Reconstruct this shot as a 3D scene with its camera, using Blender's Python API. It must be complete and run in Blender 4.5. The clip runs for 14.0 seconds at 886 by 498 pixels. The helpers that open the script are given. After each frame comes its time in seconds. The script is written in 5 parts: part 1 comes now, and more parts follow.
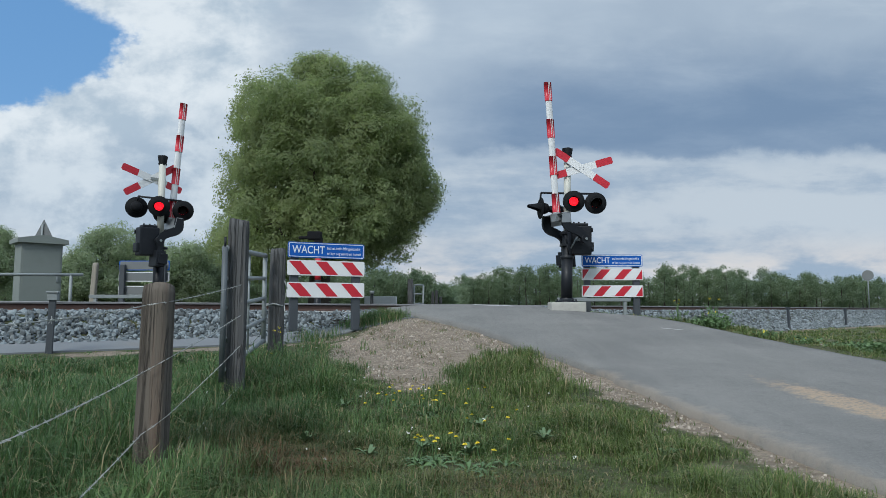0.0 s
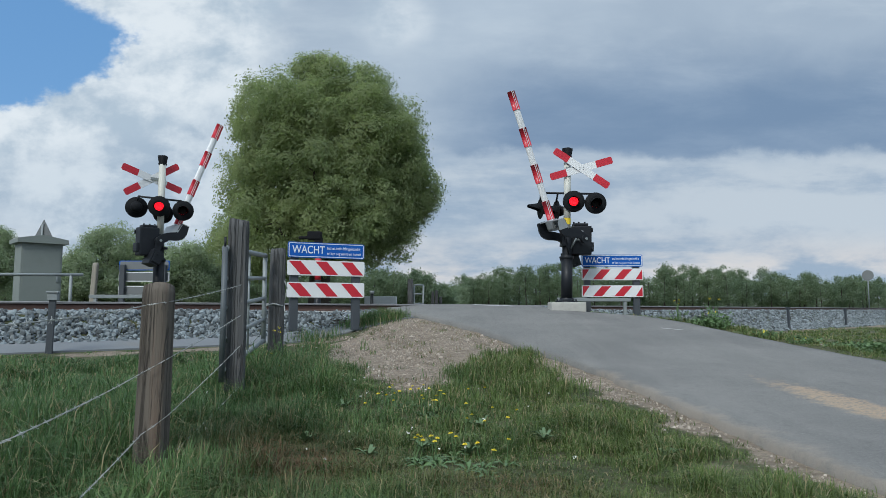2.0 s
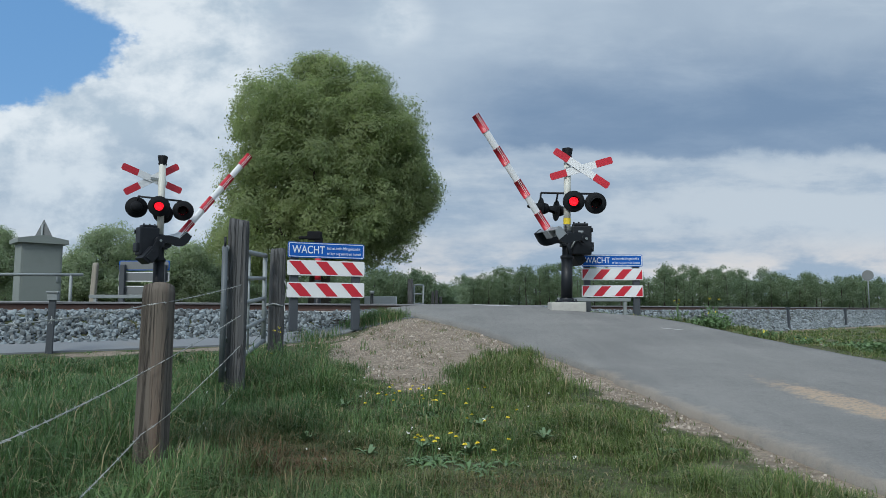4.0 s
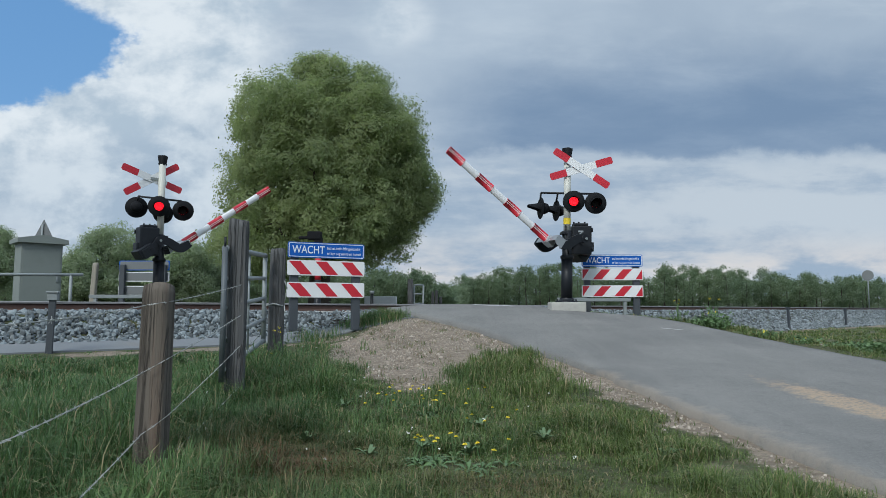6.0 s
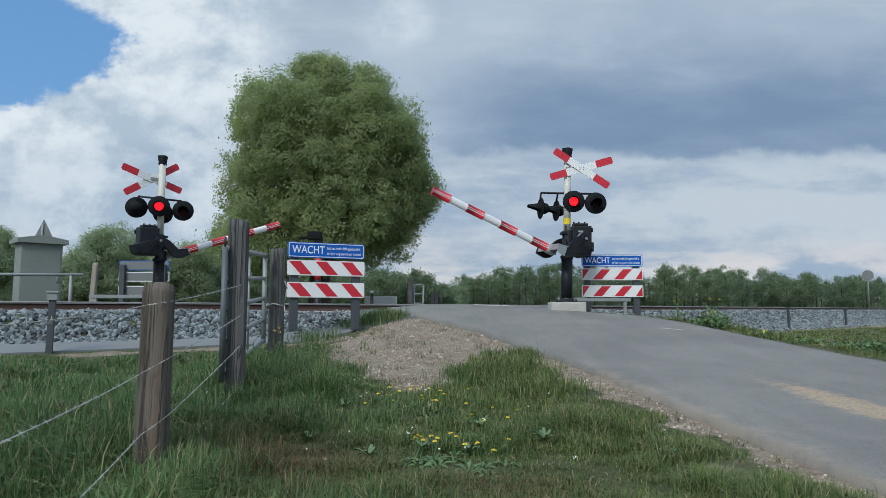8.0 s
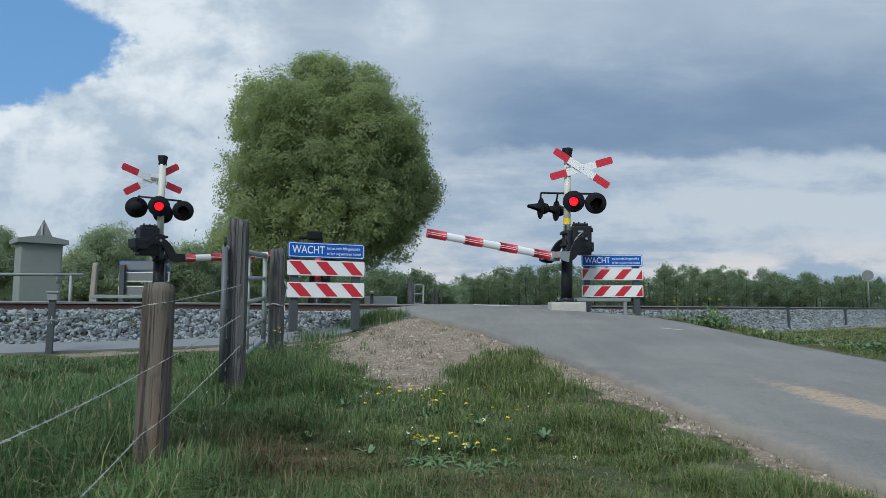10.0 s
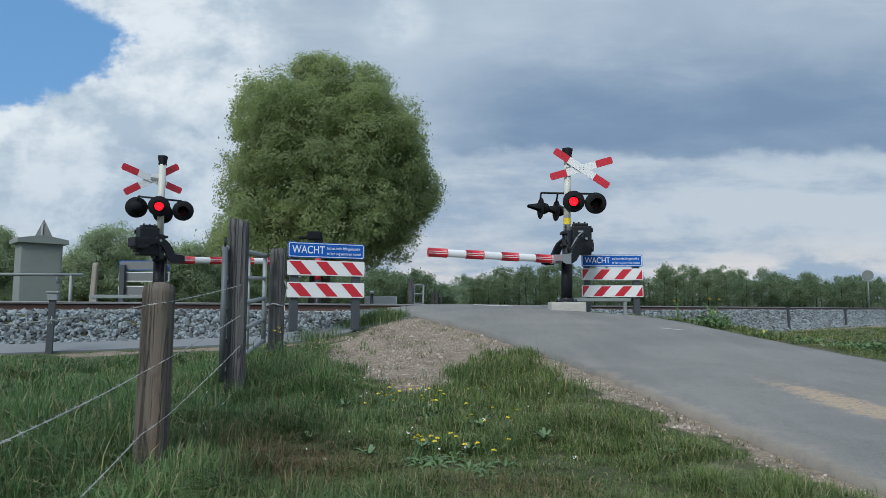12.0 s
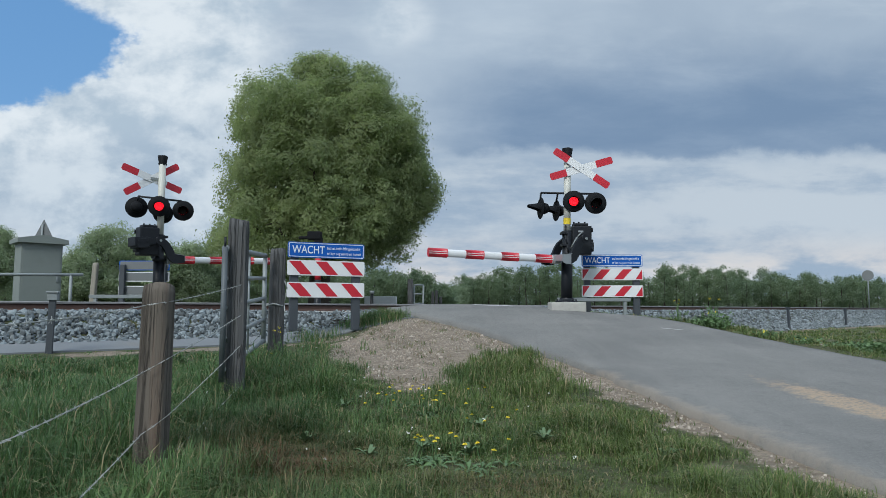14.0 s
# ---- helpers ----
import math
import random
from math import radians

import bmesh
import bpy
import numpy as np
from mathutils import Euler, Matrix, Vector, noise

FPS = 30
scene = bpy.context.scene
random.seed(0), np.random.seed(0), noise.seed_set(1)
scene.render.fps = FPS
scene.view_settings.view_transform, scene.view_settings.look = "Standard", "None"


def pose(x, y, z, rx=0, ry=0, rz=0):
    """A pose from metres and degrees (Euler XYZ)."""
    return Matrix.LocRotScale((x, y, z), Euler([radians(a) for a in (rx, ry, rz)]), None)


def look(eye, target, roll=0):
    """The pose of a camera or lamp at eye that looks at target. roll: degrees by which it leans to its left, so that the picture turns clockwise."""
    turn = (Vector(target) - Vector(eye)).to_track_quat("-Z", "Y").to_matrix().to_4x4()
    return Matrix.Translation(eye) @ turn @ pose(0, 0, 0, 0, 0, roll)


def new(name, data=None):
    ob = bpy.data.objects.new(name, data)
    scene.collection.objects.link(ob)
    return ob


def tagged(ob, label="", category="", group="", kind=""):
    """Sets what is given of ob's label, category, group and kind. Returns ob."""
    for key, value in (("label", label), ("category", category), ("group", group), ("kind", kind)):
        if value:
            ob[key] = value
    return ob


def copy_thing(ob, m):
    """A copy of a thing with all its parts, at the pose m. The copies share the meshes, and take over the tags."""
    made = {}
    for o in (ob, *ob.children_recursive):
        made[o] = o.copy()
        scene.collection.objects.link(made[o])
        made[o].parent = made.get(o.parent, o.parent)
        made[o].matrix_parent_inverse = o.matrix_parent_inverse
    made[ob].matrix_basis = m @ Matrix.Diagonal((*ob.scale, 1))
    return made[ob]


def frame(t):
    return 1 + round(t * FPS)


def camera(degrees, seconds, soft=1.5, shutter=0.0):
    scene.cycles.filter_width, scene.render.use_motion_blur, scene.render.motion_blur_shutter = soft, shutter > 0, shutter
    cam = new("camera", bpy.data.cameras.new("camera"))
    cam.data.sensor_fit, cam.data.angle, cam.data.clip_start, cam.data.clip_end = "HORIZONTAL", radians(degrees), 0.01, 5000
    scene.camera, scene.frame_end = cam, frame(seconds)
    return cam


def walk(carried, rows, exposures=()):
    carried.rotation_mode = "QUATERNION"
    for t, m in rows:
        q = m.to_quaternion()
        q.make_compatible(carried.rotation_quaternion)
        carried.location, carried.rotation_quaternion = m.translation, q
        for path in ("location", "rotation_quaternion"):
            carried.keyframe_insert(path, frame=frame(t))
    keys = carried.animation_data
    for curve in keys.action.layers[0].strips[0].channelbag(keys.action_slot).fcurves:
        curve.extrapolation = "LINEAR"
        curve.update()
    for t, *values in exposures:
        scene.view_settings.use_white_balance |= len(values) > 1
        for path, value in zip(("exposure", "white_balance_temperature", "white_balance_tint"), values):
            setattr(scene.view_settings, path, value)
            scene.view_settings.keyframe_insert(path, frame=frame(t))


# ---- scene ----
EYE = 1.05                      # height of the lens over the grass beside the fence
cam = camera(66.32, 14.0, soft=0.85)
CAM = look((0, 0, EYE), (0, 12.0, EYE + 1.08))
walk(cam, [(0, CAM), (14.0, CAM)], [(0, 0.1, 6300, 5), (14.0, 0.1, 6300, 5)])

# ---------------------------------------------------------------- world and sun
SUN_AZ, SUN_EL = 205.0, 42.0    # degrees: clockwise from +y, above the horizon


class Nodes:
    """Small helper that writes node trees."""

    def __init__(self, tree):
        self.t = tree
        tree.nodes.clear()

    def add(self, kind, **kw):
        n = self.t.nodes.new(kind)
        for k, v in kw.items():
            setattr(n, k, v)
        return n

    def put(self, value, sock):
        if isinstance(value, bpy.types.NodeSocket):
            self.t.links.new(value, sock)
        else:
            if sock.type == "RGBA" and len(value) == 3:
                value = (*value, 1)
            sock.default_value = value

    def math(self, op, a, b=0.0, c=0.0, clamp=False):
        n = self.add("ShaderNodeMath", operation=op, use_clamp=clamp)
        for i, v in enumerate((a, b, c)):
            self.put(v, n.inputs[i])
        return n.outputs[0]

    def mix(self, f, a, b, mode="MIX"):
        n = self.add("ShaderNodeMix", data_type="RGBA", blend_type=mode)
        self.put(f, n.inputs[0]), self.put(a, n.inputs[6]), self.put(b, n.inputs[7])
        return n.outputs[2]

    def ramp(self, f, lo, hi):
        n = self.add("ShaderNodeMapRange", interpolation_type="SMOOTHSTEP")
        self.put(f, n.inputs[0]), self.put(lo, n.inputs[1]), self.put(hi, n.inputs[2])
        return n.outputs[0]

    def noise(self, vec, scale, detail=4.0, rough=0.55, distortion=0.0):
        n = self.add("ShaderNodeTexNoise")
        if vec is not None:
            self.put(vec, n.inputs["Vector"])
        self.put(scale, n.inputs["Scale"]), self.put(detail, n.inputs["Detail"])
        self.put(rough, n.inputs["Roughness"]), self.put(distortion, n.inputs["Distortion"])
        return n.outputs[0]

    def vec(self, x, y, z):
        n = self.add("ShaderNodeCombineXYZ")
        for i, v in enumerate((x, y, z)):
            self.put(v, n.inputs[i])
        return n.outputs[0]


def make_world():
    world = bpy.data.worlds.new("sky")
    scene.world = world
    world.use_nodes = True
    n = Nodes(world.node_tree)
    way = n.add("ShaderNodeTexCoord").outputs["Generated"]
    sep = n.add("ShaderNodeSeparateXYZ")
    n.put(way, sep.inputs[0])
    x, y, z = sep.outputs
    # clouds on a high flat layer for the whole dome, softened towards the horizon
    up = n.math("ADD", n.math("ABSOLUTE", z), 0.22)
    flat = n.vec(n.math("DIVIDE", x, up), n.math("DIVIDE", y, up), 0.0)
    big = n.noise(flat, 0.9, 6.0, 0.55, 0.4)
    fine = n.noise(flat, 2.6, 8.0, 0.6, 0.3)
    front = n.math("MAXIMUM", y, 0.15)
    u = n.math("DIVIDE", x, front)
    v = n.math("DIVIDE", z, front)
    warp = n.math("SUBTRACT", n.noise(n.vec(u, v, 0.0), 3.0, 6.0, 0.55), 0.5)
    warp2 = n.math("SUBTRACT", n.noise(n.vec(u, n.math("MULTIPLY", v, 1.8), 3.7), 4.5, 7.0, 0.6), 0.5)
    warp3 = n.math("SUBTRACT", n.noise(n.vec(u, n.math("MULTIPLY", v, 1.3), 9.2), 13.0, 7.0, 0.62), 0.5)

    def blob(cu, cv, ru, rv, soft, w1, w2, turn=0.0):
        """1 inside an ellipse of sky, with a ragged edge."""
        du, dv = n.math("SUBTRACT", u, cu), n.math("SUBTRACT", v, cv)
        c, s = math.cos(radians(turn)), math.sin(radians(turn))
        eu = n.math("DIVIDE", n.math("ADD", n.math("MULTIPLY", du, c), n.math("MULTIPLY", dv, s)), ru)
        ev = n.math("DIVIDE", n.math("SUBTRACT", n.math("MULTIPLY", dv, c), n.math("MULTIPLY", du, s)), rv)
        r = n.math("SQRT", n.math("ADD", n.math("MULTIPLY", eu, eu), n.math("MULTIPLY", ev, ev)))
        r = n.math("ADD", r, n.math("ADD", n.math("MULTIPLY", warp, w1), n.math("MULTIPLY", n.math("ADD", warp2, warp3), w2)))
        return n.ramp(r, 1.0 + soft, 1.0 - soft)

    sky = n.add("ShaderNodeTexSky", sky_type="NISHITA", sun_disc=False,
                sun_elevation=radians(SUN_EL), sun_rotation=radians(SUN_AZ))
    clear = n.mix(1.0, sky.outputs[0], (0.10, 0.10, 0.10), "MULTIPLY")
    blue = n.mix(0.6, clear, (0.15, 0.36, 0.72))
    streak = n.noise(n.vec(n.math("MULTIPLY", u, 0.7), n.math("MULTIPLY", v, 2.4), 1.3), 5.0, 8.0, 0.6, 0.15)
    puff = n.noise(n.vec(u, n.math("MULTIPLY", v, 1.5), 7.1), 5.5, 9.0, 0.6, 0.12)
    grey = n.mix(n.ramp(big, 0.3, 0.72), (0.31, 0.38, 0.49), (0.46, 0.53, 0.63))
    grey = n.mix(n.math("MULTIPLY", n.ramp(streak, 0.45, 0.8), 0.5), grey, (0.56, 0.62, 0.70))
    heap = n.math("ADD", puff, n.math("MULTIPLY", warp3, 0.45))
    white = n.mix(n.ramp(heap, 0.36, 0.62), (0.36, 0.44, 0.55), (0.62, 0.67, 0.74))
    low = n.mix(n.ramp(n.math("ADD", streak, n.math("MULTIPLY", warp3, 0.25)), 0.40, 0.64), (0.32, 0.40, 0.52), (0.51, 0.56, 0.635))
    low = n.mix(n.math("MULTIPLY", n.ramp(v, 0.13, 0.05), n.ramp(streak, 0.4, 0.6)), low, (0.67, 0.63, 0.63))
    rim = n.mix(n.ramp(heap, 0.32, 0.62), (0.42, 0.50, 0.60), (0.74, 0.77, 0.82))
    col = grey
    ahead = n.ramp(y, 0.2, 0.45)

    def lay(col, mask, over, amount):
        m = n.math("MULTIPLY", n.math("MULTIPLY", mask, amount), ahead)
        return n.mix(m, col, over)

    # pale banks low down, a dark bank with a sharp foot over them, sunlit heaps round a hole of blue
    edge = n.math("ADD", v, n.math("ADD", n.math("MULTIPLY", warp, 0.08), n.math("ADD", n.math("MULTIPLY", warp2, 0.05), n.math("MULTIPLY", warp3, 0.045))))
    col = lay(col, n.ramp(edge, 0.25, 0.20), low, 0.95)
    dark = n.math("MULTIPLY", n.ramp(edge, 0.222, 0.243), n.ramp(edge, 0.44, 0.30))
    dark = n.math("MULTIPLY", dark, n.ramp(n.math("ADD", u, n.math("MULTIPLY", warp, 0.4)), -0.10, 0.14))
    col = lay(col, dark, n.mix(n.ramp(streak, 0.35, 0.75), (0.175, 0.255, 0.39), (0.25, 0.33, 0.46)), 0.95)
    col = lay(col, blob(-0.50, 0.24, 0.34, 0.20, 0.45, 0.9, 0.7, -25), white, 0.95)
    col = lay(col, blob(-0.56, 0.39, 0.30, 0.165, 0.30, 0.7, 0.7, 12), rim, 0.9)
    col = lay(col, blob(-0.075, 0.445, 0.05, 0.04, 0.6, 0.9, 0.9), rim, 0.6)
    cut = n.math("ADD", v, n.math("ADD", n.math("MULTIPLY", u, 0.43), n.math("ADD", n.math("MULTIPLY", warp3, 0.09), n.math("MULTIPLY", warp2, 0.05))))
    hole = n.math("MULTIPLY", blob(-0.70, 0.415, 0.255, 0.112, 0.08, 0.35, 0.65, 12), n.ramp(cut, 0.245, 0.215))
    col = lay(col, hole, blue, 1.0)
    # brighter cloud overhead and behind
    lift = n.math("ADD", 1.0, n.math("MULTIPLY", n.ramp(z, 0.42, 0.8), 0.8))
    bg = n.add("ShaderNodeBackground")
    n.put(col, bg.inputs[0]), n.put(lift, bg.inputs[1])
    n.put(bg.outputs[0], n.add("ShaderNodeOutputWorld").inputs[0])


make_world()
sun = new("sun", bpy.data.lights.new("sun", "SUN"))
sun.data.energy, sun.data.angle, sun.data.color = 2.3, radians(20), (1.0, 0.98, 0.95)
sun.matrix_world = look((0, 0, 30), (-math.sin(radians(SUN_AZ)) * 30 * math.cos(radians(SUN_EL)),
                                     -math.cos(radians(SUN_AZ)) * 30 * math.cos(radians(SUN_EL)),
                                     30 - 30 * math.sin(radians(SUN_EL))))


# ---------------------------------------------------------------- materials
def material(name, base, rough=0.7, metal=0.0, vary=0.25, scale=3.0, grain=40.0, bump=0.2, stain=None,
             stain_amount=0.4, stretch=(1, 1, 1), emit=None, per_object=0.0, depth=0.01, per_island=0.0, cracks=0.0, spec=0.5):
    """Painted, wooden, stone or metal surface: colour varied at two scales, fine relief, worn gloss."""
    m = bpy.data.materials.new(name)
    m.use_nodes = True
    n = Nodes(m.node_tree)
    tc = n.add("ShaderNodeTexCoord").outputs["Object"]
    mp = n.add("ShaderNodeMapping")
    n.put(tc, mp.inputs[0])
    mp.inputs["Scale"].default_value = stretch
    p = mp.outputs[0]
    a, b = n.noise(p, scale, 5.0), n.noise(p, grain, 3.0)
    f = n.math("ADD", n.math("MULTIPLY", a, 0.65), n.math("MULTIPLY", b, 0.35))
    f = n.math("MULTIPLY", n.math("SUBTRACT", f, 0.5), 2.4 * vary)
    if per_object:
        r = n.add("ShaderNodeObjectInfo").outputs["Random"]
        f = n.math("ADD", f, n.math("MULTIPLY", n.math("SUBTRACT", r, 0.5), 2 * per_object))
    if per_island:
        r = n.add("ShaderNodeNewGeometry").outputs["Random Per Island"]
        f = n.math("ADD", f, n.math("MULTIPLY", n.math("SUBTRACT", r, 0.5), 2 * per_island))
    f = n.math("ADD", 1.0, f)
    col = n.mix(1.0, base, n.vec(f, f, f), "MULTIPLY")
    if stain is not None:
        s = n.ramp(n.noise(p, scale * 0.6, 6.0, 0.65, 0.5), 0.5, 0.72)
        col = n.mix(n.math("MULTIPLY", s, stain_amount), col, stain)
    if cracks:
        fine = n.noise(p, grain * 0.45, 4.0, 0.6, 0.8)
        split = n.math("ABSOLUTE", n.math("SUBTRACT", fine, 0.5))
        col = n.mix(n.math("MULTIPLY", n.ramp(split, 0.035, 0.0), cracks), col, (0.012, 0.010, 0.008))
        b = n.math("ADD", b, n.math("MULTIPLY", n.ramp(split, 0.0, 0.05), 1.2))
    bs = n.add("ShaderNodeBsdfPrincipled")
    bs.inputs["Specular IOR Level"].default_value = spec
    n.put(col, bs.inputs["Base Color"])
    n.put(n.math("ADD", rough - 0.12, n.math("MULTIPLY", a, 0.24), clamp=True), bs.inputs["Roughness"])
    n.put(metal, bs.inputs["Metallic"])
    if bump:
        bp = n.add("ShaderNodeBump")
        n.put(bump, bp.inputs["Strength"]), n.put(depth, bp.inputs["Distance"]), n.put(b, bp.inputs["Height"])
        n.put(bp.outputs[0], bs.inputs["Normal"])
    if emit is not None:
        n.put(emit[0], bs.inputs["Emission Color"]), n.put(emit[1], bs.inputs["Emission Strength"])
    n.put(bs.outputs[0], n.add("ShaderNodeOutputMaterial").inputs[0])
    return m


M = dict(
    red=material("red_film", (0.50, 0.018, 0.035), 0.4, vary=0.12, bump=0.03),
    white=material("white_film", (0.72, 0.73, 0.74), 0.4, vary=0.06, bump=0.03, stain=(0.45, 0.44, 0.40), stain_amount=0.25),
    mast=material("mast_paint", (0.52, 0.52, 0.47), 0.5, vary=0.1, stain=(0.36, 0.35, 0.30), stain_amount=0.35, bump=0.05),
    black=material("black_paint", (0.008, 0.010, 0.014), 0.5, vary=0.35, stain=(0.03, 0.034, 0.04), stain_amount=0.3, bump=0.08, spec=0.35),
    matt=material("matt_black", (0.006, 0.007, 0.009), 0.75, vary=0.3, bump=0.05, spec=0.2),
    galv=material("galvanised_steel", (0.25, 0.275, 0.28), 0.6, metal=0.3, vary=0.22, scale=8, stain=(0.20, 0.21, 0.21)),
    dull=material("dull_dark_zinc", (0.10, 0.115, 0.125), 0.6, metal=0.2, vary=0.3, scale=8, stain=(0.06, 0.065, 0.07)),
    alu=material("aluminium", (0.36, 0.38, 0.395), 0.42, metal=0.6, vary=0.1),
    sheet_back=material("dull_metal_back", (0.17, 0.18, 0.185), 0.55, metal=0.3, vary=0.15),
    blue=material("blue_film", (0.006, 0.095, 0.42), 0.6, vary=0.1, bump=0.02, spec=0.25),
    lettering=material("white_letters", (0.75, 0.77, 0.80), 0.5, vary=0.03, bump=0.0),
    yellow=material("yellow_label", (0.70, 0.52, 0.03), 0.5, vary=0.1),
    lens_off=material("dark_lens", (0.005, 0.003, 0.004), 0.5, vary=0.2, spec=0.2),
    concrete=material("concrete", (0.42, 0.41, 0.38), 0.85, vary=0.25, scale=5, grain=70, stain=(0.24, 0.23, 0.2), bump=0.35),
    cabinet=material("grey_cabinet", (0.20, 0.225, 0.21), 0.65, vary=0.08, stain=(0.15, 0.165, 0.155), stain_amount=0.3, bump=0.05),
    rust=material("rusty_rail", (0.085, 0.048, 0.038), 0.85, vary=0.4, scale=6, grain=50, stain=(0.14, 0.10, 0.085), bump=0.3),
    polished=material("polished_railhead", (0.34, 0.32, 0.31), 0.4, metal=0.7, vary=0.15),
    post=material("weathered_oak", (0.112, 0.095, 0.079), 0.9, vary=0.7, scale=3, grain=9, stretch=(3, 3, 0.12), stain=(0.17, 0.095, 0.06), stain_amount=0.55, bump=0.7, depth=0.03, cracks=0.45),
    oldpost=material("grey_weathered_wood", (0.092, 0.093, 0.095), 0.9, vary=0.5, scale=3, grain=10, stretch=(3, 3, 0.12), stain=(0.05, 0.05, 0.055), stain_amount=0.6, bump=0.8, depth=0.03, cracks=0.3),
    darkpost=material("dark_plastic_post", (0.05, 0.058, 0.068), 0.6, vary=0.25, bump=0.1),
    wire=material("zinc_wire", (0.42, 0.43, 0.42), 0.5, metal=0.4, vary=0.2),
)


def dotted_lens():
    """Red lens over a cluster of small lights."""
    m = bpy.data.materials.new("lit_lens")
    m.use_nodes = True
    n = Nodes(m.node_tree)
    vor = n.add("ShaderNodeTexVoronoi")
    n.put(n.add("ShaderNodeTexCoord").outputs["Object"], vor.inputs["Vector"])
    vor.inputs["Scale"].default_value = 26.0
    dot = n.ramp(vor.outputs["Distance"], 0.75, 0.25)
    bs = n.add("ShaderNodeBsdfPrincipled")
    n.put((0.4, 0.008, 0.012), bs.inputs["Base Color"]), n.put(0.35, bs.inputs["Roughness"])
    n.put((1.0, 0.010, 0.024), bs.inputs["Emission Color"])
    n.put(n.math("ADD", 0.55, n.math("MULTIPLY", dot, 1.5)), bs.inputs["Emission Strength"])
    n.put(bs.outputs[0], n.add("ShaderNodeOutputMaterial").inputs[0])
    return m


M["lens_on"] = dotted_lens()


# ---------------------------------------------------------------- mesh helpers
def link(name, bm, mat, parent=None, label="", smooth=False):
    me = bpy.data.meshes.new(name)
    bm.normal_update()
    if smooth:
        for f in bm.faces:
            f.smooth = True
    bm.to_mesh(me)
    bm.free()
    for mm in (mat if isinstance(mat, (list, tuple)) else [mat]):
        me.materials.append(mm)
    ob = new(name, me)
    if parent is not None:
        ob.parent = parent
    if label:
        ob["label"] = label
    return ob


def part(name, bm, mat, parent, label="", smooth=False):
    return link(name, bm, mat, parent, label, smooth)


def thing(name, m, label, category, group="", kind=""):
    e = new(name)
    e.empty_display_size = 0.2
    e.matrix_basis = m
    return tagged(e, label, category, group, kind)


def box(bm, x0, x1, y0, y1, z0, z1, bevel=0.0, m=None, mat=0):
    vs = [bm.verts.new((x, y, z)) for z in (z0, z1) for y in (y0, y1) for x in (x0, x1)]
    idx = ((0, 2, 3, 1), (4, 5, 7, 6), (0, 1, 5, 4), (2, 6, 7, 3), (0, 4, 6, 2), (1, 3, 7, 5))
    fs = [bm.faces.new([vs[i] for i in q]) for q in idx]
    for f in fs:
        f.material_index = mat
    if bevel:
        es = list({e for f in fs for e in f.edges})
        r = bmesh.ops.bevel(bm, geom=es, offset=bevel, segments=2, affect="EDGES", profile=0.6)
        vs = list({v for f in r["faces"] for v in f.verts} | {v for v in vs if v.is_valid})
    if m is not None:
        bmesh.ops.transform(bm, matrix=m, verts=vs)
    return vs


def tube(bm, a, b, r, r2=None, seg=14, mat=0, caps=True):
    a, b = Vector(a), Vector(b)
    q = (b - a).to_track_quat("Z", "Y").to_matrix()
    rings = []
    for p, rr in ((a, r), (b, r if r2 is None else r2)):
        rings.append([bm.verts.new(p + q @ Vector((rr * math.cos(t), rr * math.sin(t), 0)))
                      for t in (2 * math.pi * i / seg for i in range(seg))])
    for i in range(seg):
        f = bm.faces.new((rings[0][i], rings[0][(i + 1) % seg], rings[1][(i + 1) % seg], rings[1][i]))
        f.material_index, f.smooth = mat, True
    if caps:
        for ring in (rings[0][::-1], rings[1]):
            bm.faces.new(ring).material_index = mat
    return rings


def prism(bm, outline, y0, y1, mat=0):
    """A plate with an outline in x and z, between two y."""
    a = [bm.verts.new((x, y0, z)) for x, z in outline]
    b = [bm.verts.new((x, y1, z)) for x, z in outline]
    k = len(outline)
    bm.faces.new(a).material_index = mat
    bm.faces.new(b[::-1]).material_index = mat
    for i in range(k):
        bm.faces.new((a[(i + 1) % k], a[i], b[i], b[(i + 1) % k])).material_index = mat


def lathe(bm, profile, m=Matrix(), seg=24, mat=0):
    """Turns (radius, height) pairs about local z."""
    rings = []
    for r, h in profile:
        rings.append([bm.verts.new(m @ Vector((r * math.cos(t), r * math.sin(t), h)))
                      for t in (2 * math.pi * i / seg for i in range(seg))])
    for p, q in zip(rings, rings[1:]):
        for i in range(seg):
            f = bm.faces.new((p[i], p[(i + 1) % seg], q[(i + 1) % seg], q[i]))
            f.smooth, f.material_index = True, mat
    return rings


B = bmesh.new


# ---------------------------------------------------------------- the lie of the land
def rail_s(x, y):
    """Metres from the near rail, towards the camera."""
    return (17.9 + 0.96 * x - y) / 1.3863


def rail_xy(s, u):
    """Place at s metres before the near rail and u metres along it, from the road's middle."""
    ex, ey = 1 / 1.3863, 0.96 / 1.3863
    return 0.6 + u * ex + s * ey, 17.9 + 0.576 + u * ey - s * ex


def road_left(y):
    return np.interp(y, [-20, 2, 3.8, 5.4, 6.7, 8.15, 9.0, 10.05, 11.25, 12.2, 13, 14, 15.2, 16, 18, 24, 60, 400],
                     [5.5, 2.75, 2.42, 2.2, 2.06, 1.80, 1.60, 1.21, 0.89, 0.56, 0.17, -0.4, -0.9, -1.25, -1.7, -1.9, -4, -4])


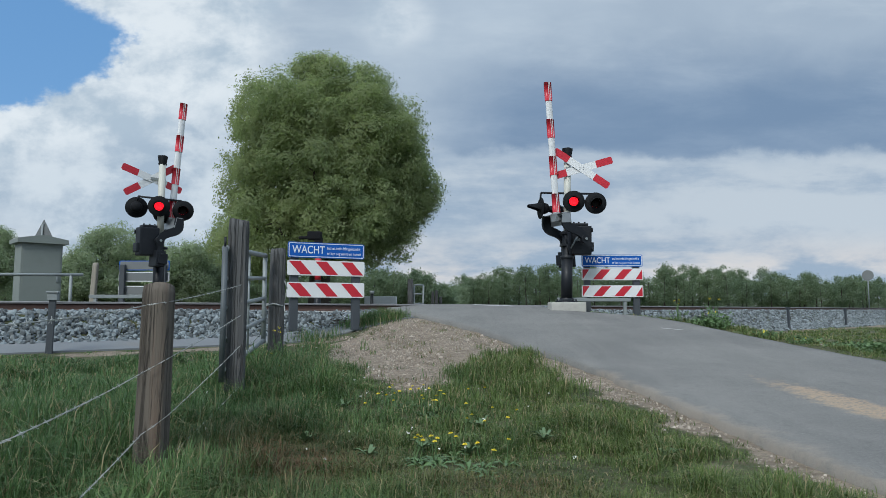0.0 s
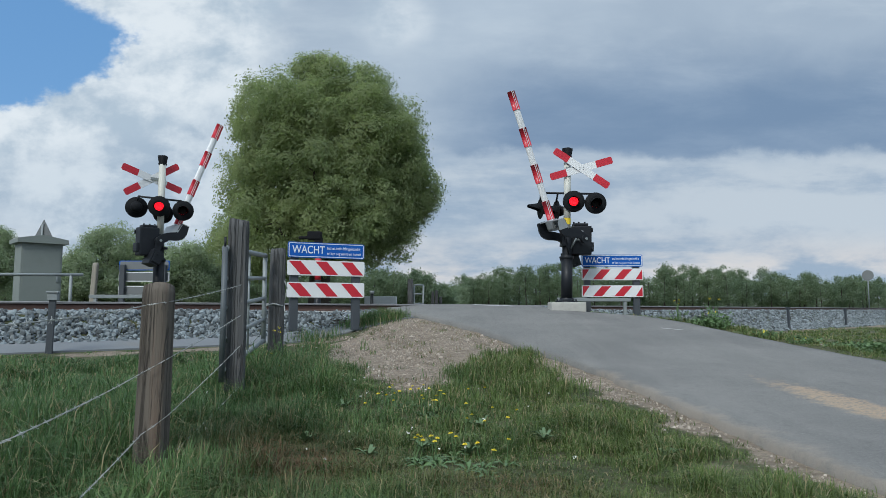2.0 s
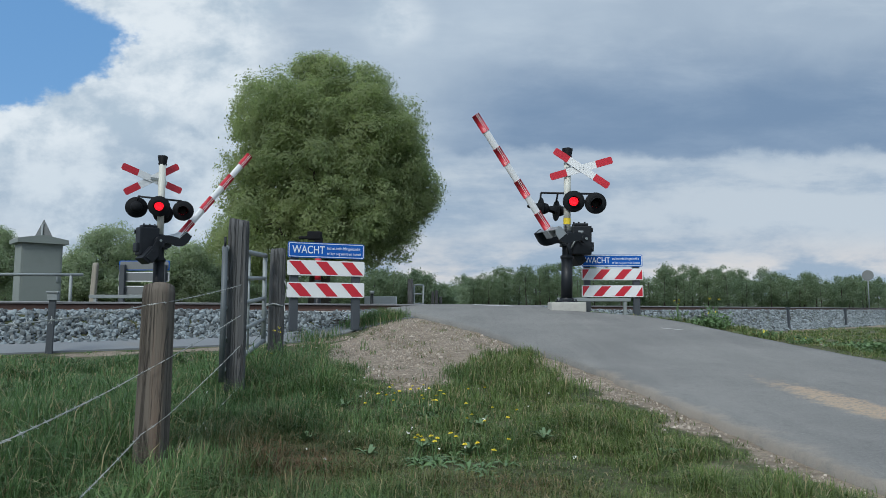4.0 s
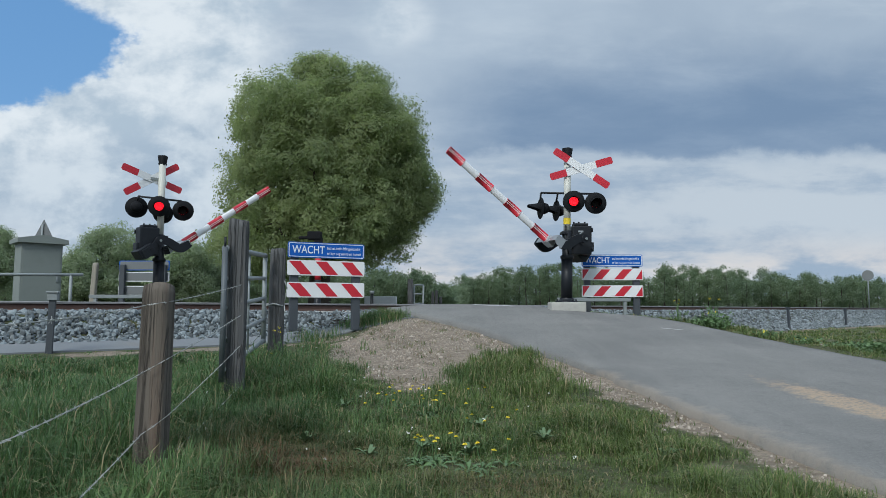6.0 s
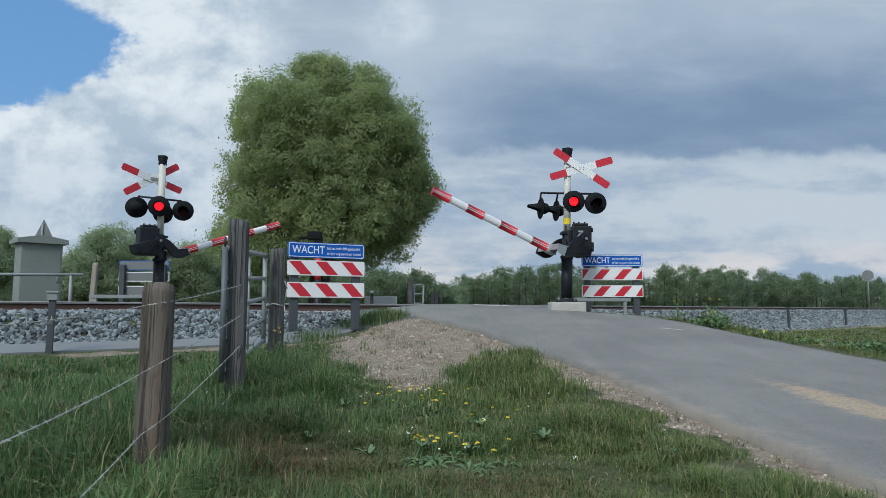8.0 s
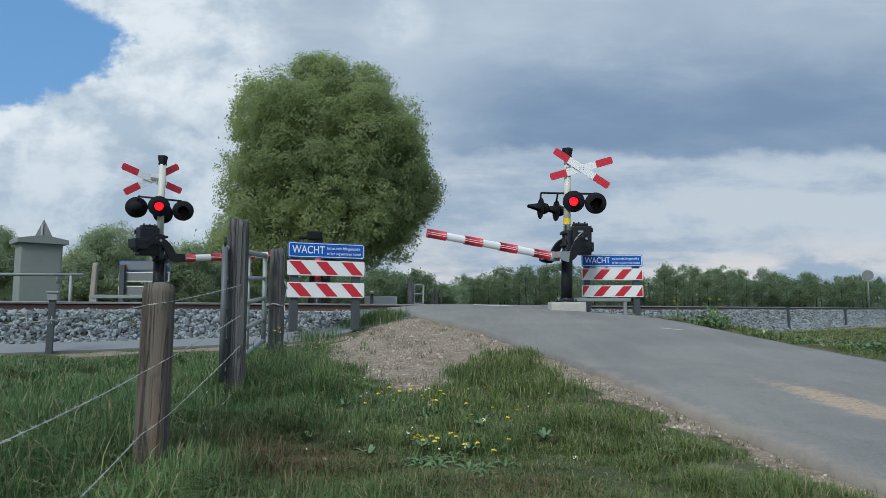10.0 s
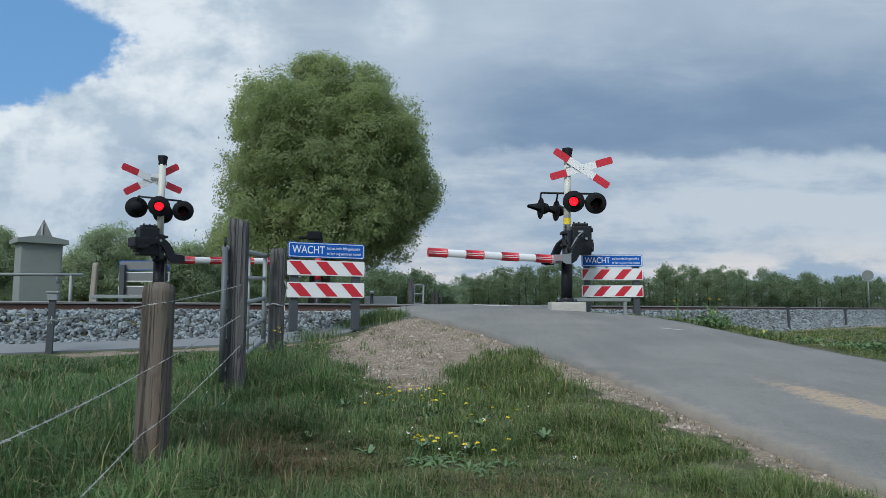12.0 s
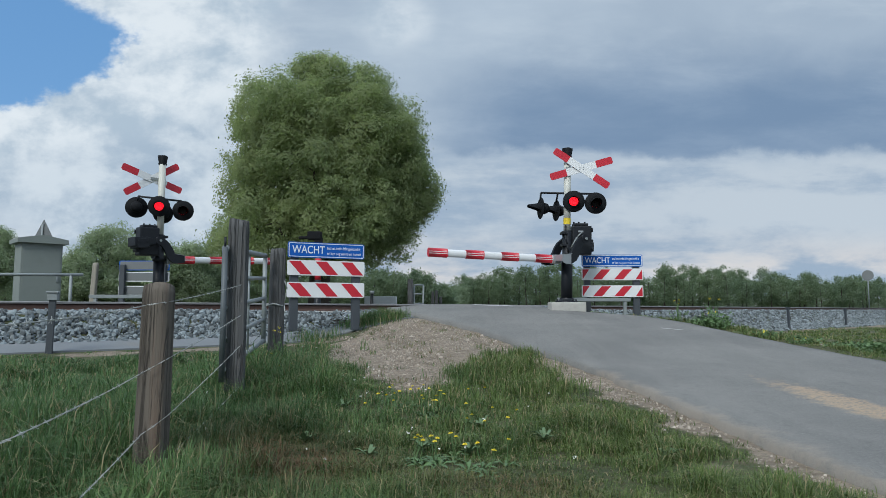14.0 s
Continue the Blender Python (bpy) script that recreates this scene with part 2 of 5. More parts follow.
def road_right(y):
    return np.interp(y, [-20, 4, 8.8, 9.5, 10.55, 11.6, 12.9, 14.0, 15.0, 15.6, 18, 24, 60, 400],
                     [9.0, 6.5, 5.67, 5.47, 5.25, 4.98, 4.7, 4.2, 3.35, 2.75, 2.4, 2.1, 0, 0])


def road_z(y):
    return EYE + np.interp(y, [-20, 2, 4, 6, 8, 10, 12, 14, 15.8, 17.5, 20, 22, 26, 40, 400],
                           [-1.15, -1.04, -.955, -.86, -.72, -.55, -.35, -.13, .01, .115, .14, .12, -.05, -.6, -.9])


def smooth01(t):
    t = np.clip(t, 0, 1)
    return t * t * (3 - 2 * t)


def field_z(x, y):
    s = rail_s(x, y)
    near = np.interp(s, [-60, -9, -6, -4.0, -3.0, -2.3, 0.75, 1.45, 2.2, 2.8, 4, 7, 9, 13, 30],
                     [-.95, -.8, -.25, -.12, -.12, -.06, -.06, -.49, -.6, -.63, -.66, -.82, -1.0, -1.1, -1.15])
    low = np.interp(s, [0.75, 2.2, 4, 7, 9], [0, -0.27, -0.25, -0.12, 0]) * smooth01((x - 4.5) / 5.0)
    return EYE + near + low


def ground_z(x, y):
    """Height of the ground: field, railway bank and the road's ramp."""
    x, y = np.asarray(x, float), np.asarray(y, float)
    off = np.maximum(road_left(y) - x, x - road_right(y))
    k = 1 - smooth01((off - 0.25) / 3.4)
    base = field_z(x, y)
    z = base * (1 - k) + (road_z(y) - 0.065) * k
    return np.where(off < 0.2, np.minimum(z, road_z(y) - 0.05), z)


def gz(x, y):
    return float(ground_z(x, y))


# ---------------------------------------------------------------- large structure
def sheet(name, xs, ys, fz, mat, label, category):
    X, Y = np.meshgrid(xs, ys)
    Z = fz(X, Y)
    v = np.stack([X, Y, Z], -1).reshape(-1, 3)
    nx, ny = len(xs), len(ys)
    i = np.arange(nx * ny).reshape(ny, nx)
    q = np.stack([i[:-1, :-1], i[:-1, 1:], i[1:, 1:], i[1:, :-1]], -1).reshape(-1, 4)
    me = bpy.data.meshes.new(name)
    me.from_pydata(v.tolist(), [], q.tolist())
    me.polygons.foreach_set("use_smooth", [True] * len(me.polygons))
    me.materials.append(mat)
    return tagged(new(name, me), label, category, kind="structure")


SAND = [(-0.85, 15.49), (-1.08, 13.9), (-1.57, 13.18), (-1.84, 12.08), (-1.65, 9.44), (-1.45, 8.14), (-1.1, 8.65), (-0.55, 7.18),
        (-0.11, 7.22), (0.11, 8.53), (0.49, 9.09), (0.82, 9.87), (1.3, 10.32), (1.0, 11.6), (0.3, 13.3), (-0.4, 14.6)]


def inside(x, y, outline):
    """Metres inside an outline on the ground; negative outside."""
    x, y = np.asarray(x, float), np.asarray(y, float)
    near, within = np.full(x.shape, 1e9), np.zeros(x.shape, bool)
    for (x0, y0), (x1, y1) in zip(outline, outline[1:] + outline[:1]):
        dx, dy = x1 - x0, y1 - y0
        t = np.clip(((x - x0) * dx + (y - y0) * dy) / (dx * dx + dy * dy), 0, 1)
        near = np.minimum(near, np.hypot(x - x0 - t * dx, y - y0 - t * dy))
        within ^= ((y0 > y) != (y1 > y)) & (x < dx * (y - y0) / (dy if dy else 1e-9) + x0)
    return np.where(within, near, -near)


def spot(x, y, cx, cy, rx, ry):
    return np.exp(-(((x - cx) / rx) ** 2 + ((y - cy) / ry) ** 2))


def sand_mask(x, y):
    """Bare sand and gravel beside the road, and trodden earth along the railway path."""
    off = road_left(y) - x
    w = 0.16 * np.sin(3.1 * x + 1.7 * y) + 0.13 * np.sin(-5.3 * x + 4.1 * y + 1) + 0.10 * np.sin(9.7 * x + 7.9 * y + 2) + 0.08 * np.sin(17 * x - 13 * y)
    k = smooth01((inside(x, y, SAND) + 0.55 * w) / 0.5 + 0.5)
    wide = np.interp(y, [3.5, 5, 6, 6.6, 7.4, 9, 9.5, 9.9, 10.5, 11], [0.24, 0.28, 0.36, 0.52, 0.66, 0.55, 0.25, 0.15, 0.35, 0.5])
    edge = smooth01((wide + 0.5 * w - np.abs(off)) / 0.22) * 0.9 + smooth01((0.35 - np.abs(x - road_right(y))) / 0.3) * 0.7
    edge = np.maximum(edge, 0.5 * spot(x, y, 1.68, 5.2, 0.2, 0.35) + 0.5 * spot(x, y, 1.82, 4.42, 0.3, 0.18) + 0.5 * spot(x, y, 1.35, 6.3, 0.2, 0.3))
    s = rail_s(x, y)
    soil = smooth01((0.36 - np.abs(s - 2.55) + 0.6 * w) / 0.3) * (0.75 + 0.5 * w)
    soil = np.maximum(soil, 0.33 * (x > road_right(y)) * smooth01((4.2 - np.abs(s - 2.2)) / 1.5))
    soil = np.maximum(soil, 0.9 * spot(x, y, 6.45, 11.6, 0.6, 0.7))
    return np.clip(np.maximum(np.maximum(k, edge), soil), 0, 1)


def ground_material():
    m = bpy.data.materials.new("meadow_soil")
    m.use_nodes = True
    n = Nodes(m.node_tree)
    p = n.add("ShaderNodeTexCoord").outputs["Object"]
    sand = n.add("ShaderNodeAttribute", attribute_name="sand").outputs["Fac"]
    a, b, c = n.noise(p, 1.1, 6.0), n.noise(p, 14.0, 5.0, 0.65), n.noise(p, 90.0, 3.0)
    grass = n.mix(n.ramp(a, 0.3, 0.7), (0.035, 0.055, 0.016), (0.07, 0.085, 0.028))
    grass = n.mix(n.math("MULTIPLY", n.ramp(b, 0.40, 0.68), 0.75), grass, (0.115, 0.09, 0.053))
    patchy = n.noise(p, 2.4, 7.0, 0.7, 0.6)
    grit = n.mix(n.ramp(b, 0.3, 0.75), (0.20, 0.158, 0.115), (0.40, 0.325, 0.25))
    grit = n.mix(n.math("MULTIPLY", n.ramp(patchy, 0.47, 0.62), 0.5), grit, (0.15, 0.118, 0.082))
    grit = n.mix(n.math("MULTIPLY", n.ramp(n.noise(p, 7.0, 6.0, 0.7, 1.2), 0.56, 0.66), 0.6), grit, (0.40, 0.345, 0.285))
    grit = n.mix(n.math("MULTIPLY", n.ramp(c, 0.42, 0.7), 0.6), grit, (0.16, 0.125, 0.10))
    ragged = n.math("ADD", sand, n.math("MULTIPLY", n.math("SUBTRACT", n.noise(p, 3.2, 7.0, 0.7), 0.5), 1.3))
    f = n.math("MULTIPLY", n.ramp(ragged, 0.35, 0.65), n.ramp(sand, 0.02, 0.2))
    bs = n.add("ShaderNodeBsdfPrincipled")
    n.put(n.mix(f, grass, grit), bs.inputs["Base Color"])
    n.put(0.95, bs.inputs["Roughness"])
    bp = n.add("ShaderNodeBump")
    n.put(0.9, bp.inputs["Strength"]), n.put(0.05, bp.inputs["Distance"])
    n.put(n.math("ADD", b, n.math("MULTIPLY", c, 0.5)), bp.inputs["Height"])
    n.put(bp.outputs[0], bs.inputs["Normal"])
    n.put(bs.outputs[0], n.add("ShaderNodeOutputMaterial").inputs[0])
    return m


def make_ground():
    xs = np.concatenate([-np.geomspace(900, 14, 30), np.arange(-13.5, 13.5, 0.16), np.arange(13.6, 46, 0.35), np.geomspace(47, 900, 24)])
    ys = np.concatenate([-np.geomspace(400, 3, 14), np.arange(-2, 2, 0.5), np.arange(2, 24, 0.16), np.arange(24.1, 62, 0.35), np.geomspace(63, 2500, 40)])

    def height(X, Y):
        Z = ground_z(X, Y)
        rough = np.array([noise.fractal((x * 1.3, y * 1.3, 0.0), 1.0, 2.0, 3) if abs(x) < 14 and 1 < y < 24 else 0.0
                          for x, y in zip(X.ravel(), Y.ravel())]).reshape(X.shape)
        off = np.maximum(road_left(Y) - X, X - road_right(Y))
        return Z + rough * 0.022 * smooth01((off - 0.1) / 0.5) * (rail_s(X, Y) > 2.9)

    ob = sheet("ground", xs, ys, height, ground_material(), "flat green meadow with bare sandy patches", "meadow")
    me = ob.data
    co = np.empty(len(me.vertices) * 3)
    me.vertices.foreach_get("co", co)
    co = co.reshape(-1, 3)
    at = me.attributes.new("sand", "FLOAT", "POINT")
    at.data.foreach_set("value", sand_mask(co[:, 0], co[:, 1]).astype(np.float32))


def road_material():
    m = bpy.data.materials.new("worn_asphalt")
    m.use_nodes = True
    n = Nodes(m.node_tree)
    p = n.add("ShaderNodeTexCoord").outputs["Object"]
    sep = n.add("ShaderNodeSeparateXYZ")
    n.put(p, sep.inputs[0])
    a, b, c = n.noise(p, 0.8, 6.0, 0.6, 0.3), n.noise(p, 9.0, 6.0, 0.7), n.noise(p, 160.0, 3.0)
    col = n.mix(n.ramp(a, 0.3, 0.7), (0.137, 0.133, 0.125), (0.188, 0.181, 0.168))
    col = n.mix(n.math("MULTIPLY", n.ramp(c, 0.5, 0.75), 0.5), col, (0.30, 0.295, 0.285))
    col = n.mix(n.math("MULTIPLY", n.ramp(c, 0.48, 0.3), 0.4), col, (0.07, 0.07, 0.072))
    mp = n.add("ShaderNodeMapping")
    n.put(p, mp.inputs[0])
    mp.inputs["Rotation"].default_value, mp.inputs["Scale"].default_value = (0, 0, radians(8)), (2.2, 0.25, 1)
    tracks = n.noise(mp.outputs[0], 1.6, 6.0, 0.65)
    col = n.mix(n.math("MULTIPLY", n.ramp(tracks, 0.45, 0.7), 0.2), col, (0.26, 0.245, 0.225))
    col = n.mix(n.math("MULTIPLY", n.ramp(b, 0.54, 0.74), 0.5), col, (0.09, 0.087, 0.085))
    flecks = n.ramp(n.noise(p, 5.5, 8.0, 0.75), 0.66, 0.74)
    col = n.mix(n.math("MULTIPLY", flecks, 0.5), col, (0.36, 0.33, 0.30))
    # sand swept on to the lane
    du = n.math("DIVIDE", n.math("SUBTRACT", n.math("ADD", sep.outputs[0], n.math("MULTIPLY", sep.outputs[1], 0.12)), 4.32), 0.26)
    dv = n.math("DIVIDE", n.math("SUBTRACT", sep.outputs[1], 5.9), 1.5)
    r = n.math("SQRT", n.math("ADD", n.math("MULTIPLY", du, du), n.math("MULTIPLY", dv, dv)))
    r = n.math("ADD", r, n.math("MULTIPLY", n.math("SUBTRACT", b, 0.5), 1.6))
    col = n.mix(n.math("MULTIPLY", n.math("MULTIPLY", n.ramp(r, 1.15, 0.5), n.ramp(n.noise(p, 30.0, 5.0, 0.7), 0.3, 0.6)), 0.85), col, (0.42, 0.30, 0.19))
    edge = n.add("ShaderNodeAttribute", attribute_name="edge").outputs["Fac"]
    e = n.math("ADD", edge, n.math("MULTIPLY", n.math("SUBTRACT", n.noise(p, 2.6, 7.0, 0.7), 0.5), 1.4))
    stone = n.noise(p, 48.0, 4.0, 0.7)
    col = n.mix(n.math("MULTIPLY", n.ramp(stone, 0.52, 0.68), 0.35), col, (0.27, 0.255, 0.24))
    col = n.mix(n.math("MULTIPLY", n.ramp(stone, 0.46, 0.34), 0.35), col, (0.085, 0.08, 0.078))
    e = n.math("MULTIPLY", e, n.ramp(sep.outputs[1], 10.5, 7.5))
    col = n.mix(n.math("MULTIPLY", n.ramp(e, 0.7, 1.1), 0.45), col, (0.33, 0.275, 0.22))
    bs = n.add("ShaderNodeBsdfPrincipled")
    n.put(col, bs.inputs["Base Color"]), n.put(0.88, bs.inputs["Roughness"])
    bp = n.add("ShaderNodeBump")
    n.put(0.5, bp.inputs["Strength"]), n.put(0.008, bp.inputs["Distance"]), n.put(c, bp.inputs["Height"])
    n.put(bp.outputs[0], bs.inputs["Normal"])
    n.put(bs.outputs[0], n.add("ShaderNodeOutputMaterial").inputs[0])
    return m


def make_road():
    ys = np.concatenate([np.arange(-14, 2, 1.0), np.arange(2, 26, 0.12), np.arange(26, 120, 4.0)])
    ts = np.array([0, 0.004, 0.05, 0.12, 0.25, 0.4, 0.5, 0.6, 0.75, 0.88, 0.95, 0.996, 1.0])
    vs, qs, ed = [], [], []
    for y in ys:
        l = float(road_left(y)) + 0.07 * noise.fractal((y * 1.7, 0, 5), 1.0, 2.0, 4)
        r = float(road_right(y)) + 0.06 * noise.fractal((y * 1.7, 9, 5), 1.0, 2.0, 4)
        for t in ts:
            drop = 0.09 if t in (0, 1.0) else 0.0
            vs.append((l + (r - l) * t, y, float(road_z(y)) + 0.03 * (1 - (2 * t - 1) ** 2) - drop))
            ed.append(abs(2 * t - 1) ** 3)
    k = len(ts)
    for j in range(len(ys) - 1):
        for i in range(k - 1):
            a = j * k + i
            qs.append((a, a + 1, a + k + 1, a + k))
    me = bpy.data.meshes.new("road")
    me.from_pydata(vs, [], qs)
    me.polygons.foreach_set("use_smooth", [True] * len(me.polygons))
    me.materials.append(road_material())
    me.attributes.new("edge", "FLOAT", "POINT").data.foreach_set("value", ed)
    tagged(new("road", me), "narrow worn grey asphalt lane with sandy edges", "road", kind="structure")


RAIL_FOOT = EYE - 0.02


def make_rails():
    """Two rails on sleepers. The profile is that of a common flat-bottom rail."""
    prof = [(-.07, 0), (.07, 0), (.07, .012), (.012, .035), (.009, .11), (.034, .128), (.036, .155), (.026, .165),
            (-.026, .165), (-.036, .155), (-.034, .128), (-.009, .11), (-.012, .035), (-.07, .012)]
    for s in (0.0, -1.5):
        e = thing("rail", pose(0, 0, 0), "rusty steel rail with a polished running head", "rail", "rails")
        for nm, idx, mt in (("web", list(range(0, 6)) + list(range(9, 14)), M["rust"]), ("head", range(4, 11), M["polished"])):
            bm = B()
            rings = []
            for u in (-260, -40, -12, 0, 12, 40, 400):
                ring = []
                for i in idx:
                    w, h = prof[i]
                    x, y = rail_xy(s + w, u)
                    ring.append(bm.verts.new((x, y, RAIL_FOOT + h)))
                rings.append(ring)
            for p, q in zip(rings, rings[1:]):
                for i in range(len(p)):
                    bm.faces.new((p[i], q[i], q[(i + 1) % len(p)], p[(i + 1) % len(p)]))
            bmesh.ops.recalc_face_normals(bm, faces=bm.faces)
            part(nm, bm, mt, e)


# ---------------------------------------------------------------- crossing signals
def lamp(parent, x, y, z, yaw, works=True, name="signal_lamp"):
    """A round black background with a hooded red lamp; it faces -y turned by yaw. Returns the lens, which flips."""
    bm = B()
    back = pose(0, 0, 0, 90, 0, 0)
    lathe(bm, [(0.1085, 0.0), (0.25, 0.004), (0.255, -0.004), (0.25, -0.012), (0.12, -0.012), (0.13, -0.02), (0.135, -0.10),
               (0.11, -0.17), (0.06, -0.20), (0.0, -0.205)], back, 32)
    # barrel inside, open to the front
    lathe(bm, [(0.1085, 0.0), (0.1085, -0.03), (0.113, -0.12), (0.08, -0.15), (0.0, -0.16)], back, 32)
    ob = part(name, bm, M["matt"], parent, "black round signal lamp with a long hood", True)
    ob.matrix_basis = pose(x, y, z, 0, 0, yaw)
    hood = B()
    seg, dep = 14, 0.30
    for r0, flip in ((0.122, False), (0.128, True)):
        rows = []
        for j in range(5):
            t = j / 4
            half = radians(118) * (1 - 0.55 * t)
            rows.append([hood.verts.new((r0 * math.sin(a), -dep * t, r0 * math.cos(a) - 0.05 * t))
                         for a in (half * (2 * i / seg - 1) for i in range(seg + 1))])
        for p, q in zip(rows, rows[1:]):
            for i in range(seg):
                f = (p[i], p[i + 1], q[i + 1], q[i])
                hood.faces.new(f if flip else f[::-1])
    part("hood", hood, M["matt"], ob, smooth=True)
    lens = B()
    lathe(lens, [(0.0, 0.012), (0.06, 0.010), (0.107, 0.004), (0.107, 0.0)], back, 24, 0)
    lathe(lens, [(0.107, 0.0), (0.107, -0.004), (0.06, -0.010), (0.0, -0.012)], back, 24, 1)
    lo = part("lens", lens, [M["lens_on" if works else "lens_off"], M["lens_off"]], ob, "red signal lens, flashing" if works else "dark signal lens", True)
    lo.matrix_basis = pose(0, 0.006, 0)
    return lo


def ribbon(bm, pts, widths, y0, y1):
    """A flat bar that follows a line in x and z, between two y."""
    up, down = [], []
    for i, (p, w) in enumerate(zip(pts, widths)):
        a, b = pts[max(i - 1, 0)], pts[min(i + 1, len(pts) - 1)]
        t = Vector((b[0] - a[0], b[1] - a[1])).normalized()
        up.append((p[0] - t.y * w, p[1] + t.x * w)), down.append((p[0] + t.y * w, p[1] - t.x * w))
    for i in range(len(pts) - 1):
        q = [up[i], up[i + 1], down[i + 1], down[i]]
        prism(bm, q, y0, y1)
    bmesh.ops.remove_doubles(bm, verts=bm.verts[:], dist=1e-5)
    inner = [f for f in bm.faces if all(len(e.link_faces) > 2 for e in f.edges if abs(e.verts[0].co.y - e.verts[1].co.y) < 1e-6)]
    bmesh.ops.delete(bm, geom=inner, context="FACES_ONLY")
    bmesh.ops.recalc_face_normals(bm, faces=bm.faces[:])


def boom(parent, pivot, yaw, drop, reach, half, start, length):
    """A striped tube in a steel yoke between two cranked arms that turn about one pin, with counterweights behind it.
    Pointing to -x it lies level."""
    d, r = drop, reach
    curve = []
    for i in range(11):
        t = i / 10
        b = ((1 - t) ** 3, 3 * t * (1 - t) ** 2, 3 * t * t * (1 - t), t ** 3)
        curve.append((-0.28 * b[1] - 0.20 * b[2] - r * b[3], -0.10 * b[1] - d * b[2] - d * b[3]))
    wide = [0.085 + 0.003 * i for i in range(11)]

    def arm(y):
        bm = B()
        ribbon(bm, curve + ([(-r - 0.12, -d), (-r - 0.21, -d)] if y > 0 else []), wide + [0.105, 0.09], y - 0.035, y + 0.035)
        tube(bm, (0, y - 0.05, 0), (0, y + 0.05, 0), 0.10, seg=20)
        tube(bm, (0, y - 0.075, 0), (0, y + 0.075, 0), 0.035, seg=10)
        if y > 0:
            ribbon(bm, [(0.02, 0.0), (0.20, -0.03), (0.34, -0.04)], (0.075, 0.06, 0.06), y - 0.03, y + 0.03)
        return bm

    ob = part("boom", arm(-half), M["black"], parent, "red and white striped barrier boom on black arms")
    ob.matrix_basis = pose(*pivot, 0, 0, yaw)
    part("arm", arm(half), M["black"], ob, "black cranked arm")
    cw = B()
    box(cw, 0.24, 0.62, 0.10, half + 0.10, -0.15, 0.07, 0.015)
    box(cw, 0.31, 0.56, 0.08, half + 0.13, -0.19, 0.03, 0.01)
    for xx in (0.34, 0.54):
        tube(cw, (xx, 0.05, -0.04), (xx, half + 0.16, -0.04), 0.022, seg=8)
    part("counterweight", cw, M["black"], ob, "black iron counterweight")
    pin = B()
    tube(pin, (0, -half - 0.09, 0), (0, half + 0.09, 0), 0.03)
    part("pin", pin, M["galv"], ob)
    # yoke: a folded plate across both arms, with a socket for the tube
    cl = B()
    prism(cl, [(-r + 0.03, -d + 0.12), (-r - 0.18, -d + 0.09), (-r - 0.20, -d - 0.08), (-r - 0.12, -d - 0.12), (-r + 0.03, -d - 0.13)], -half - 0.045, -half - 0.036)
    prism(cl, [(-r + 0.06, -d + 0.115), (-r - 0.18, -d + 0.08), (-r - 0.18, -d + 0.09), (-r + 0.06, -d + 0.125)], -half - 0.045, half + 0.045)
    box(cl, -r - 0.205, -r - 0.19, -half - 0.045, half + 0.045, -d - 0.06, -d + 0.085, 0.004)
    part("yoke", cl, M["alu"], ob, "grey aluminium yoke")
    cl = B()
    box(cl, -r - 0.222, -r - 0.02, -0.16, 0.06, -d - 0.10, -d + 0.10, 0.015)
    for xx in (-r - 0.16, -r - 0.07):
        tube(cl, (xx, -0.175, -d), (xx, 0.075, -d), 0.018, seg=8)
    part("socket", cl, M["alu"], ob, "grey aluminium socket")
    x, k = -start, 7
    ends = [x - length * i / k for i in range(k + 1)]
    runs = [(x + 0.06, x, "white", 0.09)] + [(ends[i], ends[i + 1], "red" if i % 2 == 0 else "white", 0.098 if i % 2 == 0 else 0.083) for i in range(k)]
    for n, (a, b, col, rr) in enumerate(runs):
        # a tube squashed to a flattish oval
        bm = B()
        seg = 20
        rings = [[bm.verts.new((xx, -0.05 + 0.62 * rr * math.sin(t), -d + rr * math.cos(t))) for t in (2 * math.pi * j / seg for j in range(seg))] for xx in (a, b)]
        for j in range(seg):
            bm.faces.new((rings[0][j], rings[1][j], rings[1][(j + 1) % seg], rings[0][(j + 1) % seg])).smooth = True
        if col == "red":
            bm.faces.new(rings[1]), bm.faces.new(rings[0][::-1])
        part("stripe", bm, M[col], ob)
        if col == "red":
            # white bars stand in for the highlights along the ridges of the red
            bm = B()
            for zz in (-0.018, 0.022):
                box(bm, b, a, -0.05 - 0.62 * rr - 0.001, -0.05 - 0.62 * rr + 0.02, -d + zz - 0.006, -d + zz + 0.006)
                box(bm, b, a, -0.05 + 0.62 * rr - 0.02, -0.05 + 0.62 * rr + 0.001, -d + zz - 0.006, -d + zz + 0.006)
            part("ridge_glint", bm, M["white"], ob, "thin white lines for the highlights along the red ridges")
    return ob


